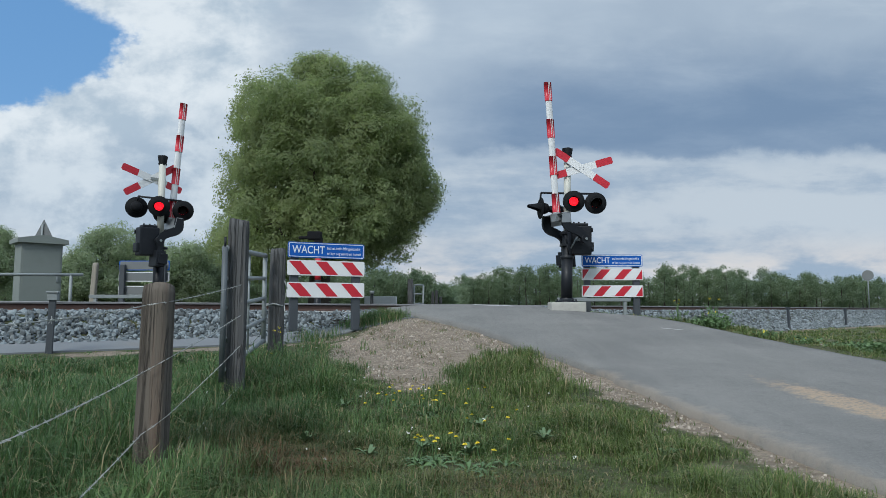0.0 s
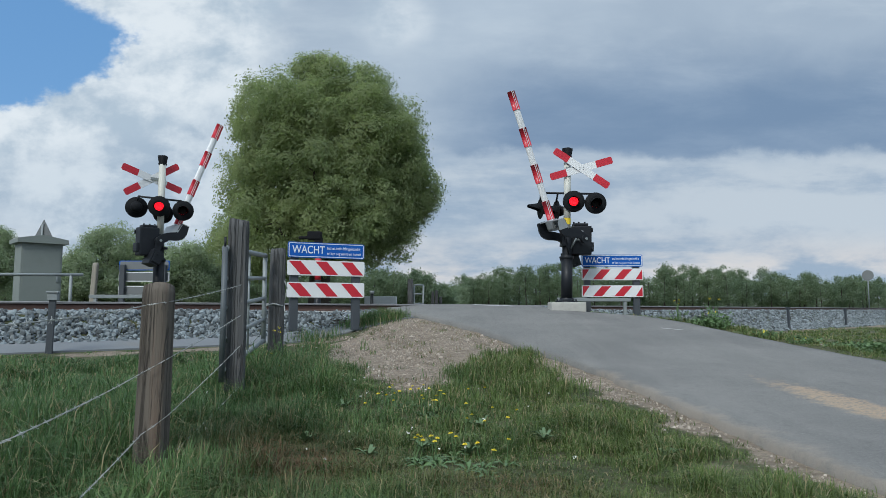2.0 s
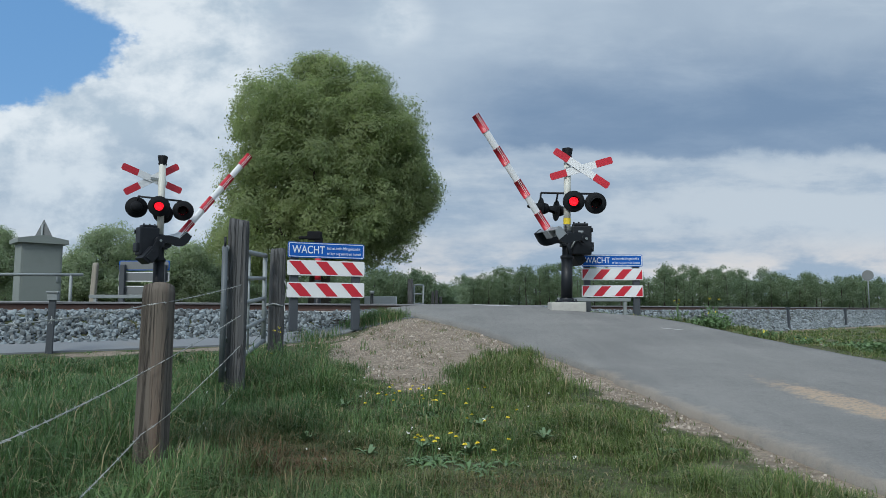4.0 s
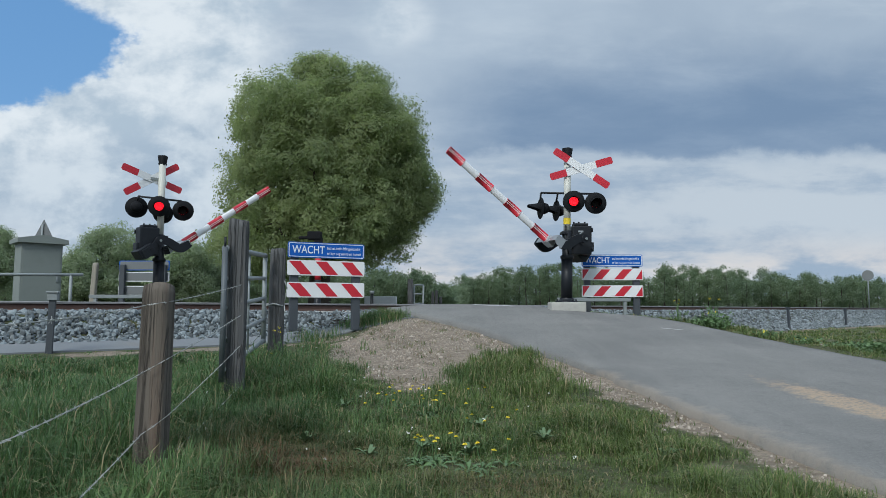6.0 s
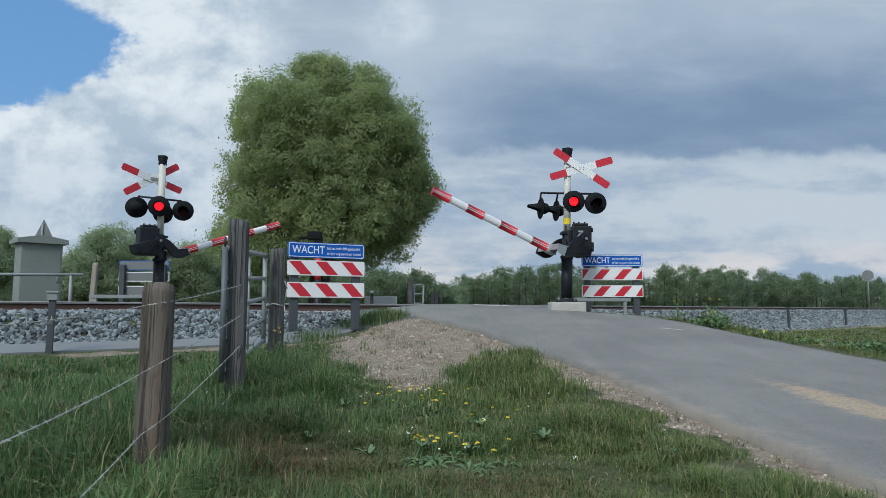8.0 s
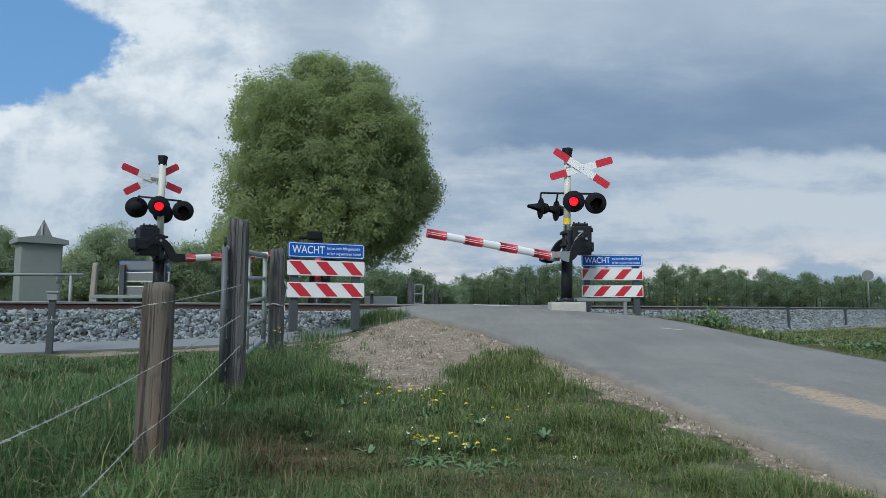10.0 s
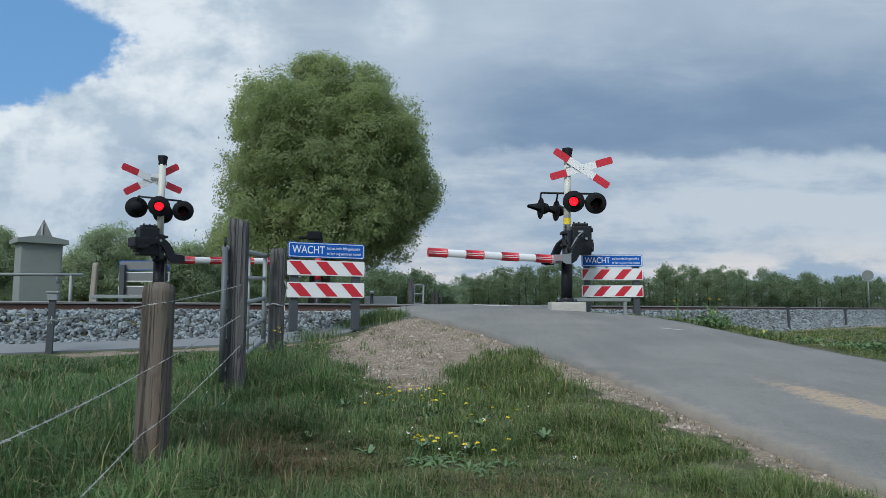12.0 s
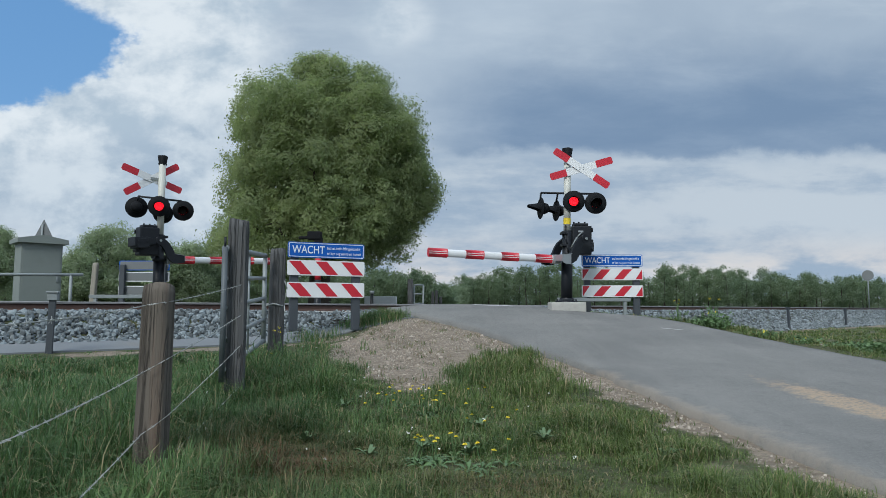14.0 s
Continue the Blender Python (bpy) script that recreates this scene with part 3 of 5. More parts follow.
def crossing_signal(m, cross_at, lamps, pivot, swing, label):
    """Half-barrier: mast, cross, flashing lamps and the drive that moves the boom."""
    e = thing("crossing_signal", m, label, "crossing signal", "barriers of the crossing")
    bm = B()
    tube(bm, (0, 0, 1.75), (0, 0, 3.62), 0.082, seg=24)
    part("mast", bm, M["mast"], e, "white painted upper mast")
    bm = B()
    tube(bm, (0, 0, 0.2), (0, 0, 1.2), 0.13, seg=24)
    lathe(bm, [(0.13, 1.2), (0.155, 1.22), (0.155, 1.27), (0.11, 1.30), (0.11, 1.86), (0.085, 1.87)])
    lathe(bm, [(0.26, 0.2), (0.26, 0.23), (0.17, 0.24), (0.155, 0.30)])
    for a in range(0, 360, 60):
        x, y = 0.215 * math.cos(radians(a)), 0.215 * math.sin(radians(a))
        tube(bm, (x, y, 0.22), (x, y, 0.27), 0.02, seg=6)
    part("mast_foot", bm, M["black"], e, "black steel lower mast")
    bm = B()
    lathe(bm, [(0.0, 3.60), (0.10, 3.60), (0.11, 3.63), (0.10, 3.66), (0.13, 3.83), (0.12, 3.84), (0.0, 3.84)], seg=4)
    part("bell", bm, M["matt"], e, "black bell housing")
    if cross_at[1] < 0 and abs(m.to_euler().z) < 1:
        bm = B()
        lathe(bm, [(0.0865, 2.02), (0.0865, 2.17)], seg=24)
        part("sticker", bm, M["yellow"], e, "yellow sticker")
    # the cross: two crossed planks, red at the ends
    cx, cy, cz = cross_at
    for tilt, dy in ((-33, -0.012), (17, 0.012)):
        pl = B()
        for x0, x1, mi in ((-0.76, -0.36, 1), (-0.36, 0.36, 0), (0.36, 0.76, 1)):
            o = [(x0, -0.085), (x1, -0.085), (x1, 0.085), (x0, 0.085)]
            if x0 < -0.7:
                o = [(x0 + 0.03, -0.085), (x1, -0.085), (x1, 0.085), (x0 + 0.03, 0.085), (x0, 0.055), (x0, -0.055)]
            if x1 > 0.7:
                o = [(x0, -0.085), (x1 - 0.03, -0.085), (x1, -0.055), (x1, 0.055), (x1 - 0.03, 0.085), (x0, 0.085)]
            prism(pl, o, -0.008, 0.008, mi)
        ob = part("cross_arm", pl, [M["white"], M["red"]], e, "white cross arm with red ends")
        ob.matrix_basis = Matrix.Translation((cx, cy + dy, cz)) @ pose(0, 0, 0, 0, -tilt, 0)
    bm = B()
    s = 1 if cy > 0 else -1
    box(bm, min(0, cx) - 0.05, max(0, cx) + 0.05, s * 0.075 - 0.02, s * 0.075 + 0.02, cz - 0.03, cz + 0.03)
    for z in (cz - 0.05, cz + 0.05):
        for x in (cx - 0.04, cx + 0.04):
            tube(bm, (x, cy - 0.03, z * 0.5 + cz * 0.5), (x, cy + 0.03, z * 0.5 + cz * 0.5), 0.012, seg=6)
    part("cross_bracket", bm, M["galv"], e)
    # drive
    bm = B()
    side = 1
    box(bm, *sorted((side * 0.12, side * 0.58)), -0.02, 0.30, 1.32, 2.0, 0.03)
    box(bm, *sorted((side * 0.16, side * 0.50)), 0.0, 0.26, 2.0, 2.06, 0.015)
    box(bm, *sorted((side * 0.10, side * 0.64)), 0.02, 0.26, 1.40, 1.62, 0.02)
    dr = part("drive", bm, M["black"], e, "black barrier drive housing")
    bm = B()
    box(bm, *sorted((side * 0.26, side * 0.38)), -0.026, -0.018, 1.84, 1.88, 0.002)
    part("plate", bm, M["alu"], dr)
    for zz in (1.45, 1.9):
        bm = B()
        tube(bm, (side * 0.585, -0.03, zz - 0.05), (side * 0.585, -0.03, zz + 0.05), 0.018, seg=8)
        part("hinge", bm, M["black"], dr)
    bm = B()
    for xx in (0.18, 0.30, 0.44):
        tube(bm, (side * xx, 0.12, 2.05), (side * xx, 0.12, 2.10), 0.02, seg=8)
    part("bolts", bm, M["black"], dr)["kind"] = "stuff"
    bm = B()
    pts = [(0.02, -0.12, 1.32), (-0.03, -0.15, 1.55), (-0.07, -0.13, 1.75), (-0.05, -0.10, 1.98)]
    for a, b in zip(pts, pts[1:]):
        tube(bm, a, b, 0.02, seg=8)
    for zz in (1.5, 1.78):
        box(bm, -0.15, -0.02, -0.14, 0.14, zz, zz + 0.06, 0.008)
    part("cable_and_bracket", bm, M["black"], e, "black cable, clips and stay on the mast")
    bm = B()
    tube(bm, (side * 0.06, -0.06, 1.42), (side * 0.22, -0.10, 1.72), 0.018)
    tube(bm, (side * 0.22, -0.10, 1.72), (side * 0.34, -0.06, 1.84), 0.018)
    part("rod", bm, M["galv"], dr, "thin steel linkage")
    lenses = []
    for (x, y, z, yaw, state) in lamps:
        lens = lamp(e, x, y, z, yaw, state != "off")
        lenses.append((lens, state))
    bm = B()
    xs = [l[0] for l in lamps]
    tube(bm, (min(xs), 0, 2.76), (max(xs), 0, 2.76), 0.025)
    for (x, y, z, yaw, state) in lamps:
        tube(bm, (x, 0, 2.76), (x + 0.13 * math.sin(radians(-yaw)) * 0, y + 0.06 * (1 if yaw < 90 else -1), z + 0.16), 0.022)
    part("lamp_bracket", bm, M["black"], e)
    arm = boom(e, pivot, *swing)
    return e, arm, lenses


# where each boom's pin stands on its mast; then yaw, drop, reach, half width of the yoke, start and length of the stripes
PIVOT_R, SWING_R = (0.184, 0.075, 1.655), (23.7, 0.473, 0.42, 0.41, 0.662, 3.067)
PIVOT_L, SWING_L = (0.178, -0.019, 1.68), (3.0, 0.432, 0.42, 0.41, 0.676, 2.99)


def make_signals():
    # beside the lane, on the near side of the railway
    x, y, z = 2.87, 15.8, EYE
    right, armR, lensR = crossing_signal(pose(x, y, z - 0.02, 0, 1.2, 0), (0.31, -0.11, 3.34),
                                         [(0.13, -0.13, 2.55, -7, "a"), (0.64, -0.13, 2.52, -4, "b"),
                                          (-0.62, 0.05, 2.40, -80, "off"), (-0.22, 0.25, 2.38, -80, "off")],
                                         PIVOT_R, SWING_R, "black and white crossing signal with a cross, by the lane")
    # beyond the railway, turned along it
    left, armL, lensL = crossing_signal(pose(-6.97, 16.6, EYE - 0.02, 0, 0, 180 + 43.8), (0.195, -0.11, 3.25),
                                        [(0.1, 0.13, 2.55, 157, "a"), (-0.5, 0.13, 2.50, 157, "b"),
                                         (0.55, -0.1, 2.5, -20, "off"), (-0.1, -0.13, 2.42, 0, "off")],
                                        PIVOT_L, SWING_L, "black and white crossing signal beyond the railway")
    for ob, xx, yy in ((right, x, y), (left, -6.97, 16.6)):
        bm = B()
        box(bm, -0.4, 0.4, -0.3, 0.3, -0.35, 0.18, 0.03)
        p = link("plinth", bm, M["concrete"])
        p.matrix_basis = pose(xx, yy, EYE)
        tagged(p, "pale concrete foundation block under the signal", "foundation", "signal foundations")
    return armR, lensR, armL, lensL


# ---------------------------------------------------------------- warning boards
def text_mesh(body, size, mat, parent, m, name, depth=0.002):
    cu = bpy.data.curves.new(name, "FONT")
    cu.offset = 0.0008 if size > 0.15 else 0.0
    cu.body, cu.size, cu.extrude, cu.align_x, cu.align_y = body, size, depth, "LEFT", "CENTER"
    tmp = new("tmp", cu)
    me = bpy.data.meshes.new_from_object(tmp.evaluated_get(bpy.context.evaluated_depsgraph_get()))
    bpy.data.objects.remove(tmp)
    me.materials.clear()
    me.materials.append(mat)
    if size > 0.15:
        # each large letter is a part of its own
        bm = B()
        bm.from_mesh(me)
        left = set(bm.verts)
        while left:
            todo, seen = [next(v for v in bm.verts if v in left)], set()
            while todo:
                v = todo.pop()
                if v not in seen:
                    seen.add(v)
                    todo += [e.other_vert(v) for e in v.link_edges]
            left -= seen
            one, at = B(), {}
            for v in bm.verts:
                if v in seen:
                    at[v] = one.verts.new(v.co)
            for f in bm.faces:
                if f.verts[0] in seen:
                    one.faces.new([at[v] for v in f.verts])
            part("letter", one, mat, parent).matrix_basis = m
        bm.free()
        return
    ob = new(name, me)
    ob.parent = parent
    ob.matrix_basis = m
    ob["kind"] = "stuff"


def rounded(w, h, r, seg=5):
    pts = []
    for cx, cz, a0 in ((w - r, h - r, 0), (-w + r, h - r, 90), (-w + r, -h + r, 180), (w - r, -h + r, 270)):
        for i in range(seg + 1):
            a = radians(a0 + 90 * i / seg)
            pts.append((cx + r * math.cos(a), cz + r * math.sin(a)))
    return pts[::-1]


def warning_board(m, label, lean=1):
    """A blue panel with words over two red and white striped planks, on two dark posts. Its base is the post feet."""
    e = thing("warning_board", m, label, "warning board", "boards at the crossing")
    for x in (-0.60, 0.60):
        bm = B()
        box(bm, x - 0.075, x + 0.075, 0.02, 0.14, -0.3, 1.22, 0.01)
        part("post", bm, M["darkpost"], e)
    bm = B()
    prism(bm, rounded(0.74, 0.145, 0.03), -0.012, 0.012)
    pan = part("panel", bm, M["blue"], e, "blue panel with white words")
    pan.matrix_basis = pose(0, 0, 1.20)
    bm = B()
    prism(bm, rounded(0.715, 0.12, 0.03), 0.0122, 0.0165)
    part("back_plate", bm, M["sheet_back"], pan, "grey metal back")
    bm = B()
    o, i = rounded(0.725, 0.13, 0.026), rounded(0.713, 0.118, 0.02)
    va, vb = [bm.verts.new((x, -0.0145, z)) for x, z in o], [bm.verts.new((x, -0.0145, z)) for x, z in i]
    for k in range(len(o)):
        bm.faces.new((va[k], va[(k + 1) % len(o)], vb[(k + 1) % len(o)], vb[k]))
    part("border", bm, M["lettering"], pan)
    face = pose(0, 0, 0, 90, 0, 0)
    text_mesh("WACHT", 0.205, M["lettering"], pan, Matrix.Translation((-0.66, -0.014, 0.0)) @ face @ Matrix.Diagonal((0.80, 1, 1, 1)), "lettering")
    text_mesh("tot het rode licht gedoofd is", 0.082, M["lettering"], pan, Matrix.Translation((0.0, -0.014, 0.045)) @ face @ Matrix.Diagonal((0.70, 1, 1, 1)), "lettering")
    text_mesh("er kan nog een trein komen", 0.082, M["lettering"], pan, Matrix.Translation((0.0, -0.014, -0.055)) @ face @ Matrix.Diagonal((0.73, 1, 1, 1)), "lettering")
    for z in (0.865, 0.455):
        bm = B()
        prism(bm, rounded(0.745, 0.142, 0.03), -0.014, 0.012)
        pl = part("plank", bm, M["white"], e, "white plank with slanted red stripes")
        pl.matrix_basis = pose(0, 0, z)
        bm = B()
        prism(bm, rounded(0.72, 0.115, 0.03), 0.0122, 0.0165)
        part("back_plate", bm, M["sheet_back"], pl, "grey metal back")
        w, h, k = 0.725, 0.122, 0.0
        for c in ((-0.5, 0.0, 0.5) if lean > 0 else (-0.78, -0.26, 0.26, 0.78)):
            st = B()
            q = []
            for xx, zz in ((c - 0.22, h), (c + 0.0, h), (c + 0.22, -h), (c + 0.0, -h)):
                q.append((xx if lean > 0 else -xx, zz))
            pts = [(min(max(a, -w), w), b) for a, b in q]
            if lean < 0:
                pts = pts[::-1]
            vs = [st.verts.new((a, -0.0165, b)) for a, b in pts]
            st.faces.new(vs)
            part("stripe", st, M["red"], pl)
    return e


def make_boards():
    lx, ly = -2.2, 12.8
    warning_board(pose(lx, ly, EYE - 0.08, 0, 0, 25.6), "blue and red-striped warning board on dark posts")
    rx, ry = 4.12, 16.5
    warning_board(pose(rx, ry, EYE + 0.0, 0, 0, 0), "blue and red-striped warning board beside the barrier", -1)


# ---------------------------------------------------------------- fence
def rough_post(name, x, y, h, w, mat, label, lean=0.0, seed=1, square=0.5, roll=0.0):
    """A split, weathered post with cracks down it and a worn top."""
    bm = B()
    rnd = random.Random(seed)
    seg, rows = 40, 26
    ph = [rnd.uniform(0, 6.28) for _ in range(8)]
    cracks = [(rnd.uniform(0, 6.28), rnd.uniform(0.05, 0.10), rnd.uniform(0.04, 0.13)) for _ in range(6)]
    rings = []
    for j in range(rows + 1):
        t = j / rows
        z = -0.3 + (h + 0.3) * t
        ring = []
        for i in range(seg):
            a = 2 * math.pi * i / seg
            c, s = abs(math.cos(a)), abs(math.sin(a))
            sq = 1 / max(c, s)
            r = w / 2 * ((1 - square) + square * min(sq, 1.28)) * (1.02 - 0.03 * t)
            r *= 1 + 0.05 * math.sin(2 * a + ph[0] + t * 1.5) + 0.03 * math.sin(5 * a + ph[1] + t * 3)
            for ca, cw, cd in cracks:
                d = (a - ca - 0.12 * math.sin(t * 4 + ca) + math.pi) % (2 * math.pi) - math.pi
                r *= 1 - cd * math.exp(-(d / cw) ** 2) * (0.5 + 0.5 * math.sin(t * 3 + ca * 3))
            r *= 1 + 0.012 * noise.noise((a * 4, z * 2, seed))
            if j == rows:
                r *= 0.93
            zz = z + (0.012 * math.sin(a * 2 + ph[3]) if j == rows else 0)
            ring.append(bm.verts.new((r * math.cos(a), r * math.sin(a), zz)))
        rings.append(ring)
    for p, q in zip(rings, rings[1:]):
        for i in range(seg):
            bm.faces.new((p[i], p[(i + 1) % seg], q[(i + 1) % seg], q[i])).smooth = True
    bm.faces.new(rings[-1])
    ob = link(name, bm, mat)
    ob.matrix_basis = pose(x, y, gz(x, y), 0, lean, roll)
    return tagged(ob, label, "fence post")


def make_fence_posts():
    rough_post("fence_post", -1.80, 4.26, 1.125, 0.186, M["post"], "brown weathered wooden fence post with deep cracks", 1.0, 3)
    rough_post("gate_post", -1.885, 6.2, 1.65, 0.178, M["oldpost"], "thick grey weathered gate post", 0.4, 5, 0.9, 12)
    rough_post("latch_post", -2.23, 9.1, 1.52, 0.185, M["oldpost"], "grey weathered wooden post the gate closes on", 0.5, 8, 0.6, 30)


make_ground()
make_road()
make_rails()
ARM_R, LENS_R, ARM_L, LENS_L = make_signals()
make_boards()
make_fence_posts()


# ---------------------------------------------------------------- gate and wires
def make_gate():
    e = thing("field_gate", pose(0, 0, 0), "galvanised tubular steel field gate, closed", "gate")
    a, b = Vector((-1.945, 6.03, 0)), Vector((-2.34, 8.9, 0))

    def stile(p, top, bottom, r, name, mat):
        bm = B()
        tube(bm, (p.x, p.y, bottom), (p.x, p.y, top), r)
        lathe(bm, [(r, top), (r * 0.7, top + r * 0.5), (0, top + r * 0.6)], Matrix.Translation((p.x, p.y, 0)), 12)
        part(name, bm, M[mat], e, smooth=True)

    stile(a, 1.60, 0.42, 0.026, "stile", "dull")
    stile(b, 1.76, 0.62, 0.03, "stile", "galv")
    mid = a.lerp(b, 0.52)
    for t0, t1, r in ((1.60, 1.765, 0.03), (1.33, 1.465, 0.024), (1.07, 1.205, 0.024), (0.80, 0.93, 0.024), (0.52, 0.655, 0.028)):
        bm = B()
        tube(bm, (a.x, a.y, t0), (b.x, b.y, t1), r)
        part("bar", bm, M["galv"], e)
    bm = B()
    tube(bm, (mid.x, mid.y, 0.58), (mid.x, mid.y, 1.68), 0.012)
    part("upright", bm, M["galv"], e)
    bm = B()
    tube(bm, (a.x, a.y, 1.60), (a.x, a.y, 1.70), 0.010)
    part("hinge_pin", bm, M["black"], e)
    # chain round the latch post
    bm = B()
    c = Vector((-2.24, 9.1, 1.12))
    pts = [c + Vector((0.115 * math.cos(t), 0.115 * math.sin(t), 0.012 * math.sin(3 * t))) for t in np.linspace(0, 2 * math.pi, 17)]
    for p, q in zip(pts, pts[1:]):
        tube(bm, p, q, 0.009, seg=6)
    tube(bm, pts[0], c + Vector((0.15, -0.1, -0.1)), 0.008, seg=6)
    tube(bm, c + Vector((0.12, -0.02, 0.02)), c + Vector((0.16, -0.04, 0.22)), 0.007, seg=6)
    tube(bm, c + Vector((0.16, -0.04, 0.22)), c + Vector((0.11, -0.02, 0.34)), 0.007, seg=6)
    part("chain", bm, M["wire"], e, "loose wire round the post")


def barbed_wire(points, seed):
    """Two twisted strands with barbs, sagging between its fixings."""
    rnd = random.Random(seed)
    bm = B()
    path = []
    for p, q in zip(points, points[1:]):
        p, q = Vector(p), Vector(q)
        k = max(2, int((q - p).length / 0.06))
        for i in range(k):
            t = i / k
            v = p.lerp(q, t)
            v.z -= 0.007 * 4 * t * (1 - t) * (q - p).length / 2
            path.append(v)
    path.append(Vector(points[-1]))
    for ph in (0, math.pi):
        st = [v + Vector((0.0022 * math.cos(i * 1.4 + ph), 0, 0.0022 * math.sin(i * 1.4 + ph))) for i, v in enumerate(path)]
        for p, q in zip(st, st[1:]):
            tube(bm, p, q, 0.0013, seg=5, caps=False)
    for i in range(1, len(path), 2):
        v = path[i]
        for _ in range(2):
            d = Vector((rnd.uniform(-1, 1), rnd.uniform(-0.6, 0.6), rnd.uniform(-1, 1))).normalized() * 0.013
            tube(bm, v - d, v + d, 0.0013, 0.0006, seg=4, caps=False)
        tube(bm, v + Vector((0, -0.006, 0)), v + Vector((0, 0.006, 0)), 0.0035, seg=5)
    ob = link("barbed_wire", bm, M["wire"])
    return tagged(ob, "thin grey barbed wire strung along the wooden posts", "barbed wire", "strands of the fence")


def make_wires():
    near = (-0.72, 0.42)
    for k, (za, zb, zc, zn, dip) in enumerate(((1.275, 1.09, 1.01, 0.96, 0.014), (1.005, 0.715, 0.71, 0.72, 0.045), (0.735, 0.355, 0.36, 0.38, 0.055), (0.375, 0.085, 0.08, 0.12, 0.06))):
        barbed_wire([(-1.80, 6.07, za), (-1.683, 4.23, zb + dip), (-1.735, 4.13, zb), (-1.80, 4.125, zb - 0.8 * dip), (-1.12, 1.71, zc), (*near, zn)], 30 + k)
    rough_post("fence_post", -0.72, 0.36, 1.15, 0.16, M["post"], "brown weathered wooden fence post", 0, 11)


# ---------------------------------------------------------------- railway
def stones_mesh(name, centres, sizes, seed, mat):
    """Many crushed stones: squashed, turned and dented twenty-sided lumps in one mesh."""
    rng = np.random.default_rng(seed)
    g = (1 + 5 ** 0.5) / 2
    base = np.array([(-1, g, 0), (1, g, 0), (-1, -g, 0), (1, -g, 0), (0, -1, g), (0, 1, g), (0, -1, -g), (0, 1, -g),
                     (g, 0, -1), (g, 0, 1), (-g, 0, -1), (-g, 0, 1)], float) / 1.9
    tri = np.array([(0, 11, 5), (0, 5, 1), (0, 1, 7), (0, 7, 10), (0, 10, 11), (1, 5, 9), (5, 11, 4), (11, 10, 2), (10, 7, 6), (7, 1, 8),
                    (3, 9, 4), (3, 4, 2), (3, 2, 6), (3, 6, 8), (3, 8, 9), (4, 9, 5), (2, 4, 11), (6, 2, 10), (8, 6, 7), (9, 8, 1)])
    k = len(centres)
    v = base[None] * rng.uniform(0.6, 1.3, (k, 12, 1)) * rng.uniform(0.5, 1.3, (k, 1, 3))
    q = rng.normal(size=(k, 4))
    q /= np.linalg.norm(q, axis=1, keepdims=True)
    w, x, y, z = q.T
    R = np.stack([1 - 2 * (y * y + z * z), 2 * (x * y - z * w), 2 * (x * z + y * w), 2 * (x * y + z * w), 1 - 2 * (x * x + z * z),
                  2 * (y * z - x * w), 2 * (x * z - y * w), 2 * (y * z + x * w), 1 - 2 * (x * x + y * y)], -1).reshape(k, 3, 3)
    v = np.einsum("kij,knj->kni", R, v) * np.asarray(sizes)[:, None, None] + np.asarray(centres)[:, None]
    f = (tri[None] + 12 * np.arange(k)[:, None, None]).reshape(-1, 3)
    ob = quick_mesh(name, v.reshape(-1, 3), f, mat)
    ob.data.polygons.foreach_set("use_smooth", [False] * len(f))
    return ob


def quick_mesh(name, v, f, mat):
    me = bpy.data.meshes.new(name)
    n = f.shape[1]
    me.vertices.add(len(v)), me.loops.add(f.size), me.polygons.add(len(f))
    me.vertices.foreach_set("co", np.ascontiguousarray(v, np.float32).ravel())
    me.loops.foreach_set("vertex_index", np.ascontiguousarray(f, np.int32).ravel())
    me.polygons.foreach_set("loop_start", np.arange(0, f.size, n, dtype=np.int32))
    me.update(calc_edges=True)
    me.materials.append(mat)
    return new(name, me)


